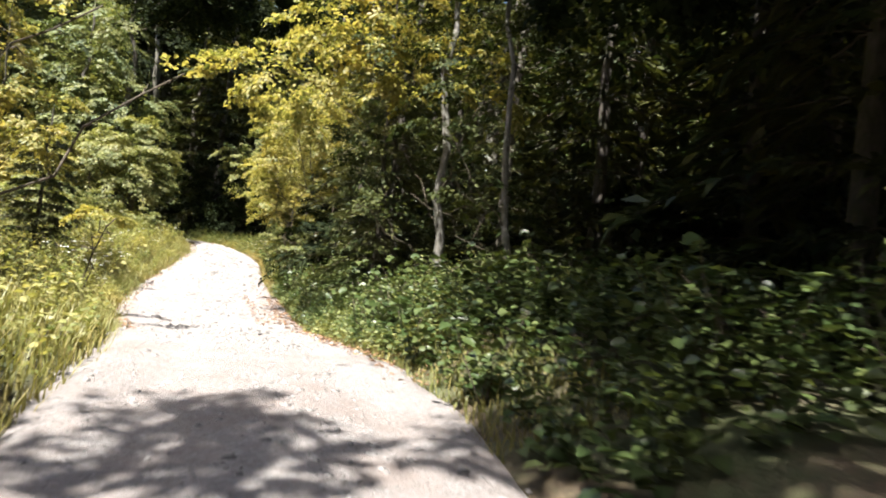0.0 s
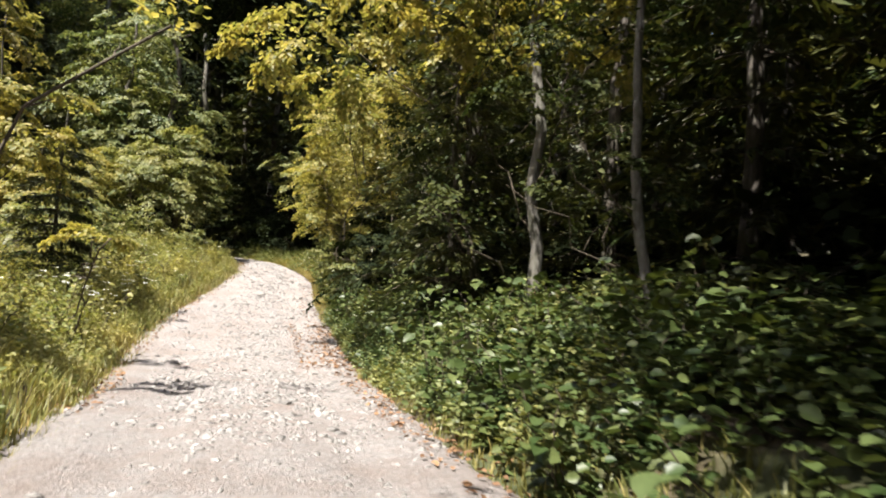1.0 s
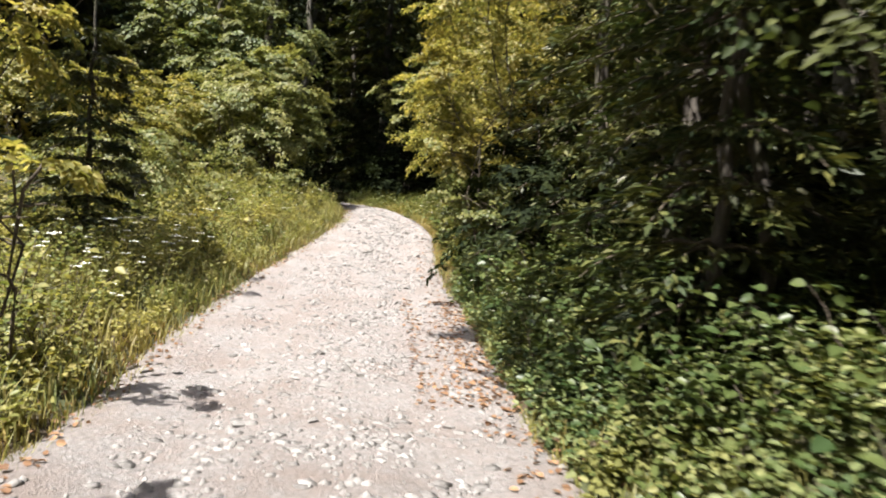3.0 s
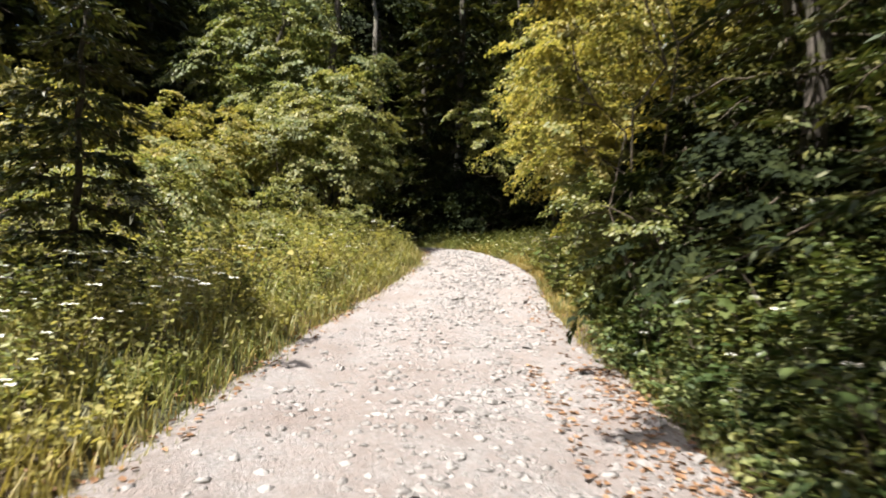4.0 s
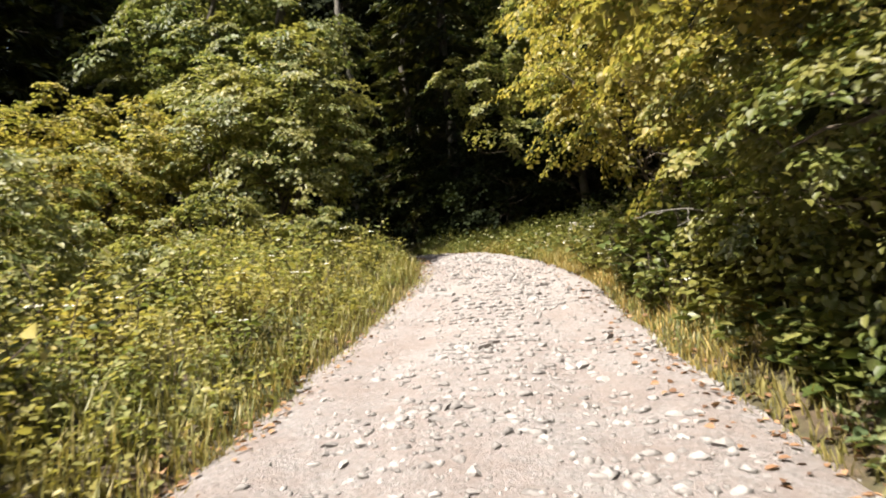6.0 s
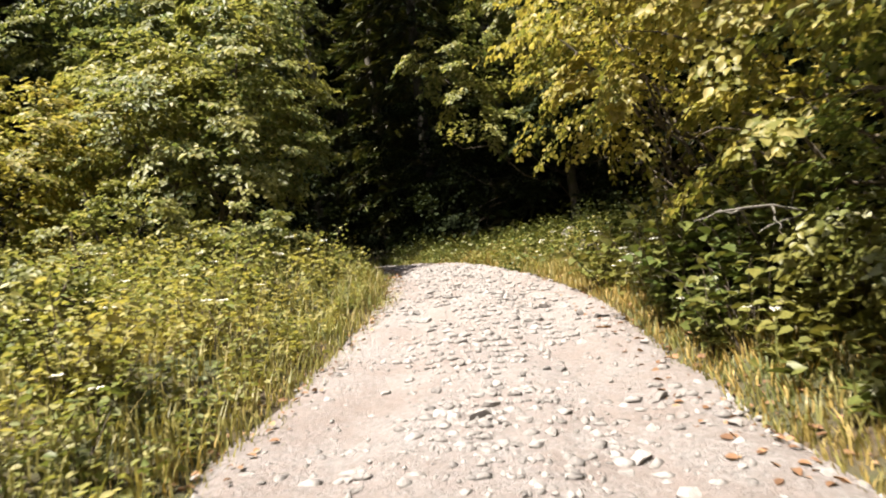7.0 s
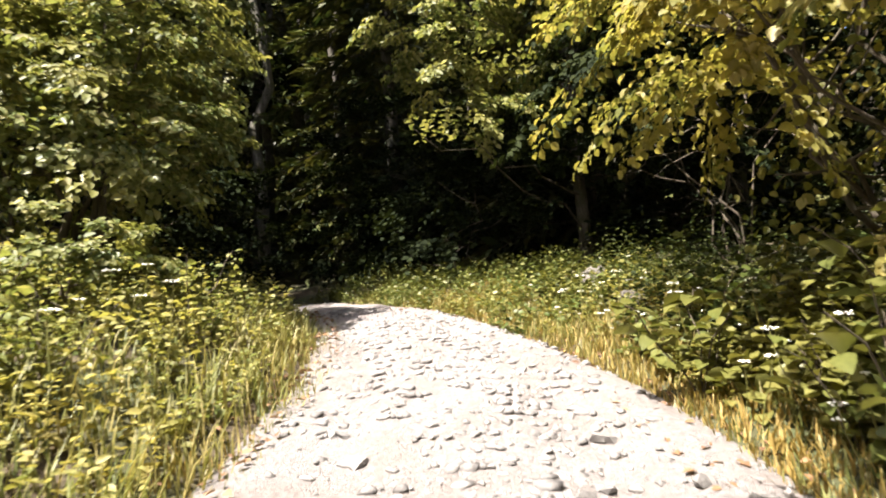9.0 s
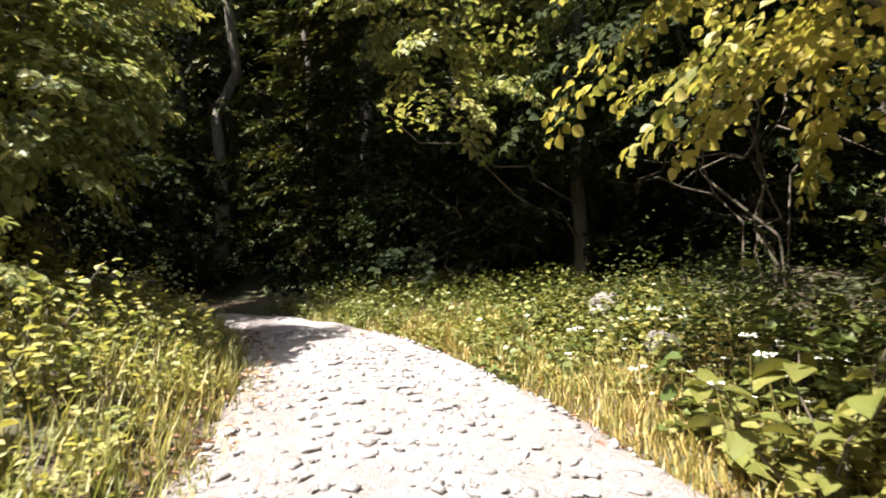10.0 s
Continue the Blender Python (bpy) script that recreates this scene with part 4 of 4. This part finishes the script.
def plant(name, x, y, tall, size, mat, count, label, seed, group, width=0.75):
    """One leafy plant: a few bowed stems, leaves all along them."""
    rng = np.random.default_rng(seed)
    ob = thing(name, x, y, 0.02)
    chunks = []
    for k in range(4):
        a = rng.uniform(0, 6.28)
        end = np.array([math.cos(a), math.sin(a), 0]) * tall * rng.uniform(0.2, 0.7) + np.array([0, 0, tall * rng.uniform(0.7, 1.05)])
        line = bent(rng, (0, 0, -0.03), end, 6, 0.08, 0.12 * tall)
        part("stem", mesh_from("stem", *tube(line, np.linspace(0.007, 0.003, 6), 5), TWIG, True), ob)
        n = count // 4
        s = rng.uniform(0.15, 1, n)
        pos = np.stack([np.interp(s, np.linspace(0, 1, 6), line[:, c]) for c in range(3)], 1) + rng.normal(0, 0.03, (n, 3))
        b = rng.uniform(0, 6.28, n)
        way = np.stack([np.cos(b), np.sin(b), rng.uniform(-0.5, 0.35, n)], 1)
        chunks.append(leaves(pos, way, np.array([0, 0, 1.0]) + rng.normal(0, 0.35, (n, 3)), size * rng.uniform(0.55, 1.2, n), width, LEAF_C))
    part("foliage", mesh_from("foliage", *merge(chunks), mat), ob)
    return tagged(ob, label, "plant", group)


def plants():
    rng = np.random.default_rng(340)
    sets = [("bramble", BRAMBLE, -1, 0.15, 3.2, 3.5, 20, 0.85, 0.13, 56, 170, "broad-leaved bramble plant on the shaded bank", "brambles on the bank"),
            ("coltsfoot", IVY, -1, 0.2, 1.6, 22.2, 26.4, 0.8, 0.15, 48, 64, "large-leaved plant at the edge of the gravel", "large-leaved plants"),
            ("nettle", HERB, 1, 0.5, 4.4, 9, 28, 0.78, 0.085, 84, 150, "tall leafy nettle on the sunny verge", "nettles on the verge")]
    for name, mat, side, lo, hi, y0, y1, tall, size, count, number, label, group in sets:
        p, d = scatter(rng, number, lo, hi, side, y0, y1)
        src = []
        for i, (x, y) in enumerate(p):
            if i < 4:
                src.append(plant(name, x, y, tall * (0.85 + 0.1 * i), size, mat, count, label, 341 + i, group))
                continue
            s = rng.uniform(0.6, 1.2)
            copy_thing(src[i % 4], pose(x, y, lz(x, y) - 0.02, 0, 0, rng.uniform(0, 360)) @ Matrix.Diagonal((s, s, s, 1)))


plants()


LEAF_ROUND = (np.array([(0, 0, 0), (-.10, .30, .03), (.20, .50, .0), (.62, .50, .05), (.95, .24, -.02), (1.0, -.08, .0), (.82, -.40, .05), (.42, -.55, -.02), (-.04, -.36, .04), (.34, 0, -.05)]),
              np.array([(9, 0, 1, 2), (9, 2, 3, 4), (9, 4, 5, 6), (9, 6, 7, 8)]))


def butterbur(x, y, tall, size, count, seed):
    """A clump of stalks from one root, each with one broad rounded leaf."""
    rng = np.random.default_rng(seed)
    ob = thing("butterbur", x, y, 0.02)
    for k in range(count):
        a = k * 2.4 + rng.uniform(-0.4, 0.4)
        out = np.array([math.cos(a), math.sin(a), 0.0])
        top = out * tall * rng.uniform(0.15, 0.75) + np.array([0, 0, tall * rng.uniform(0.45, 1.05)])
        part("stalk", mesh_from("stalk", *tube(bent(rng, (0, 0, -0.03), top, 5, 0.05, 0.05), np.linspace(0.008, 0.005, 5), 5), GRASS, True), ob)
        v, f = leaves(top[None] - out[None] * 0.05, (out + rng.normal(0, 0.2, 3) - np.array([0, 0, 0.25]))[None], (np.array([0, 0, 1.0]) + out * 0.35 + rng.normal(0, 0.2, 3))[None], [size * rng.uniform(0.6, 1.2)], 1.0, LEAF_ROUND)
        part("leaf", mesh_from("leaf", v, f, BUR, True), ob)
    return tagged(ob, "butterbur clump with broad rounded leaves on the shaded bank", "plant", "butterburs on the bank")


def butterburs():
    rng = np.random.default_rng(360)
    p, d = scatter(rng, 46, 1.5, 4.0, -1, 5.0, 12.5)
    src = []
    for i, (x, y) in enumerate(p):
        if i < 4:
            src.append(butterbur(x, y, 0.62 + 0.07 * i, 0.25, 12, 361 + i))
            continue
        s = rng.uniform(0.7, 1.25)
        copy_thing(src[i % 4], pose(x, y, lz(x, y) - 0.02, 0, 0, rng.uniform(0, 360)) @ Matrix.Diagonal((s, s, s, 1)))


butterburs()


def dead_branch(x, y, tip, seed, label):
    rng = np.random.default_rng(seed)
    ob = thing("dead_branch", x, y, 0.04)
    tip = np.array(tip)
    line = bent(rng, (0, 0, 0), tip, 9, 0.07, 0.15)
    limb = part("limb", mesh_from("limb", *tube(line, np.linspace(0.02, 0.006, 9), 7), PALE_BARK, True), ob)
    for k in (3, 4, 5, 6, 7):
        end = line[k] + unit(tip * 0.6 + rng.normal(0, 0.6, 3)) * rng.uniform(0.25, 0.55)
        part("twig", mesh_from("twig", *tube(bent(rng, line[k], end, 5, 0.1), np.linspace(0.007, 0.003, 5), 5), PALE_BARK, True), limb)
    return tagged(ob, label, "branch")


plant("dead_fern", 0.55, 12.2, 0.75, 0.13, LITTER, 60, "withered reddish-brown fern at the foot of a slim tree", 355, "withered ferns", 0.45)
plant("dead_fern", 3.0, 10.6, 0.6, 0.13, LITTER, 50, "withered orange-brown fern on the shaded bank", 356, "withered ferns", 0.45)
dead_branch(-4.3, 23.9, (-1.75, -1.0, 0.55), 351, "bare bleached branch leaning out of the hazels")


def litter(seed, n, lo, hi, side, y0, y1):
    rng = np.random.default_rng(seed)
    p, d = scatter(rng, n, lo, hi, side, y0, y1)
    dd, s, rz = beside(p[:, 0], p[:, 1])
    u = 1 + dd / 1.6
    z = np.where(dd < 0, track_height(p[:, 0], p[:, 1], np.clip(u, -1, 1.1), rz), land(p[:, 0], p[:, 1])) + 0.012
    a = rng.uniform(0, 6.28, n)
    way = np.c_[np.cos(a), np.sin(a), rng.uniform(-0.1, 0.25, n)]
    v, f = leaves(np.c_[p, z], way, np.array([0, 0, 1.0]) + rng.normal(0, 0.3, (n, 3)), 0.065 * rng.uniform(0.6, 1.3, n), 0.6)
    ob = new("leaf_litter", mesh_from("leaf_litter", v, f, LITTER))
    return tagged(ob, "reddish-brown dead leaves along the gravel's edge", "leaf litter", kind="stuff")


litter(321, 1300, -0.45, 0.25, -1, 6, 31)
litter(323, 750, -1.0, 0.0, -1, 13.5, 18.5)
litter(322, 900, -0.35, 0.25, 1, 9, 31)


# ---- stones ----
def pebble(seed):
    rng = np.random.default_rng(seed)
    bm = bmesh.new()
    bmesh.ops.create_icosphere(bm, subdivisions=1, radius=1.0)
    for v in bm.verts:
        v.co *= rng.uniform(0.5, 1.4)
        v.co.z *= 0.55
    me = bpy.data.meshes.new("stone")
    bm.to_mesh(me)
    bm.free()
    me.materials.append(STONE)
    return me


PEBBLES = [pebble(400 + k) for k in range(6)]


def stone_places(seed, n, y0, y1, spread=0.92):
    rng = np.random.default_rng(seed)
    ok = np.where((T_C[:, 1] > y0) & (T_C[:, 1] < y1))[0]
    k = rng.choice(ok, 6 * n)
    u = np.clip(rng.normal(0.1, 0.45, 6 * n), -spread, spread)
    q = T_C[k] - T_LEFT[k] * (u * T_HALF[k])[:, None]
    thick = np.argsort(-(0.7 * waves(q[:, 0], q[:, 1], 2.2, 17) + 0.7 * waves(q[:, 0], q[:, 1], 6.0, 18) + rng.normal(0, 0.9, 6 * n)), kind="stable")[:n]
    thick = rng.permutation(thick)
    k, u = k[thick], u[thick]
    along = np.stack([-T_LEFT[k, 1], T_LEFT[k, 0]], 1)
    p = T_C[k] - T_LEFT[k] * (u * T_HALF[k])[:, None] + along * rng.uniform(-0.1, 0.1, n)[:, None]
    return rng, p, track_height(p[:, 0], p[:, 1], u, T_Z[k])


def loose_stones():
    rng, p, z = stone_places(411, 290, 9, 29.5)
    for (x, y), h in zip(p, z):
        s = 0.022 + 0.055 * rng.random() ** 1.6
        ob = new("stone", PEBBLES[rng.integers(6)])
        ob.matrix_world = pose(x, y, h + s * 0.05, rng.uniform(-12, 12), rng.uniform(-12, 12), rng.uniform(0, 360)) @ Matrix.Diagonal((s, s * rng.uniform(0.6, 1), s, 1))
        ob.parent = road
    chunks = []
    for seed, n, a, b, lo, hi in ((412, 12000, 8, 31, 0.010, 0.055), (413, 1500, -6, 8, 0.012, 0.04)):
        rng, p, z = stone_places(seed, n, a, b, 1.0)
        base = [(np.array([v.co for v in me.vertices]), np.array([q.vertices for q in me.polygons])) for me in PEBBLES]
        for j, (bv, bf) in enumerate(base):
            m = np.arange(j, n, 6)
            s = lo + (hi - lo) * rng.random(len(m)) ** 2.2
            a2 = rng.uniform(0, 6.28, len(m))
            c, sn = np.cos(a2)[:, None], np.sin(a2)[:, None]
            x = bv[None, :, 0] * c - bv[None, :, 1] * sn
            y = bv[None, :, 0] * sn + bv[None, :, 1] * c
            v = np.stack([x * rng.uniform(0.55, 1.5, (len(m), 1)), y, np.repeat(bv[None, :, 2], len(m), 0)], -1) * s[:, None, None] + np.c_[p[m], z[m] - s * 0.16][:, None]
            chunks.append((v.reshape(-1, 3), (bf[None] + len(bv) * np.arange(len(m))[:, None, None]).reshape(-1, 3)))
    ob = part("gravel", mesh_from("gravel", *merge(chunks), STONE), road)
    tagged(ob, "loose pale gravel", kind="stuff")


def rock(x, y, size, label, seed):
    rng = np.random.default_rng(seed)
    bm = bmesh.new()
    bmesh.ops.create_icosphere(bm, subdivisions=4, radius=1.0)
    for v in bm.verts:
        c = v.co.copy()
        k = 1 + 0.28 * noise.noise(c * 1.3 + Vector((seed, 0, 0))) + 0.10 * noise.noise(c * 4.0) + 0.04 * noise.noise(c * 11)
        v.co = Vector((c.x * size[0], c.y * size[1], c.z * size[2])) * k
    me = bpy.data.meshes.new("rock")
    bm.to_mesh(me)
    bm.free()
    me.materials.append(ROCK)
    ob = new("rock", me)
    ob.location = (x, y, lz(x, y) + size[2] * 0.6)
    ob.rotation_euler = (0, 0, rng.uniform(0, 6))
    return tagged(ob, label, "rock")


rock(-7.98, 30.2, (0.18, 0.16, 0.21), "pale weathered boulder on the grassy bank", 421)
rock(-7.55, 28.9, (0.15, 0.13, 0.13), "small pale stone half hidden in the grass", 422)


# ---- wild flowers ----
def flower(x, y, tall, seed, wide=0.05):
    rng = np.random.default_rng(seed)
    ob = thing("wildflower", x, y, 0.02)
    top = np.array([rng.normal(0, 0.05), rng.normal(0, 0.05), tall])
    part("stem", mesh_from("stem", *tube(bent(rng, (0, 0, -0.03), top, 5, 0.05), np.full(5, 0.004), 5), GRASS, True), ob)
    n = 26
    a, r = rng.uniform(0, 6.28, n), wide * np.sqrt(rng.random(n))
    pos = top + np.c_[r * np.cos(a), r * np.sin(a), 0.02 - 3 * r * r + rng.normal(0, 0.004, n)]
    v, f = leaves(pos, np.c_[np.cos(a), np.sin(a), rng.uniform(-0.1, 0.3, n)], np.array([0, 0, 1.0]) + rng.normal(0, 0.3, (n, 3)), np.full(n, 0.006 + 0.36 * wide), 0.9)
    part("flower_head", mesh_from("flower_head", v, f, PETAL), ob, "flat white umbel")
    return tagged(ob, "white-flowered umbel plant on the verge", "wildflower", "white wildflowers")


def flowers():
    rng = np.random.default_rng(430)
    first = [flower(-10.0, 19.4, 0.75, 431, 0.046), flower(-6.6, 27.6, 0.40, 432, 0.014), flower(-6.2, 24.6, 0.55, 433, 0.036)]
    p, d = scatter(rng, 60, 0.4, 2.8, 1, 14.5, 27)
    p2, d = scatter(rng, 50, 0.3, 1.7, 1, 14.8, 19)
    q, e = scatter(rng, 80, 0.1, 1.8, -1, 23.5, 29)
    w, e = scatter(rng, 80, 0.1, 1.5, -1, 22.5, 28.5)
    w2, e = scatter(rng, 14, 0.1, 0.9, -1, 14.5, 18.5)
    for pts, src in ((p, first[0]), (p2, first[0]), (q, first[1]), (w, first[2]), (w2, first[2])):
        for x, y in pts:
            s = rng.uniform(0.55, 1.15)
            copy_thing(src, pose(x, y, lz(x, y) - 0.02, 0, 0, rng.uniform(0, 360)) @ Matrix.Diagonal((s, s, s, 1)))


flowers()
loose_stones()
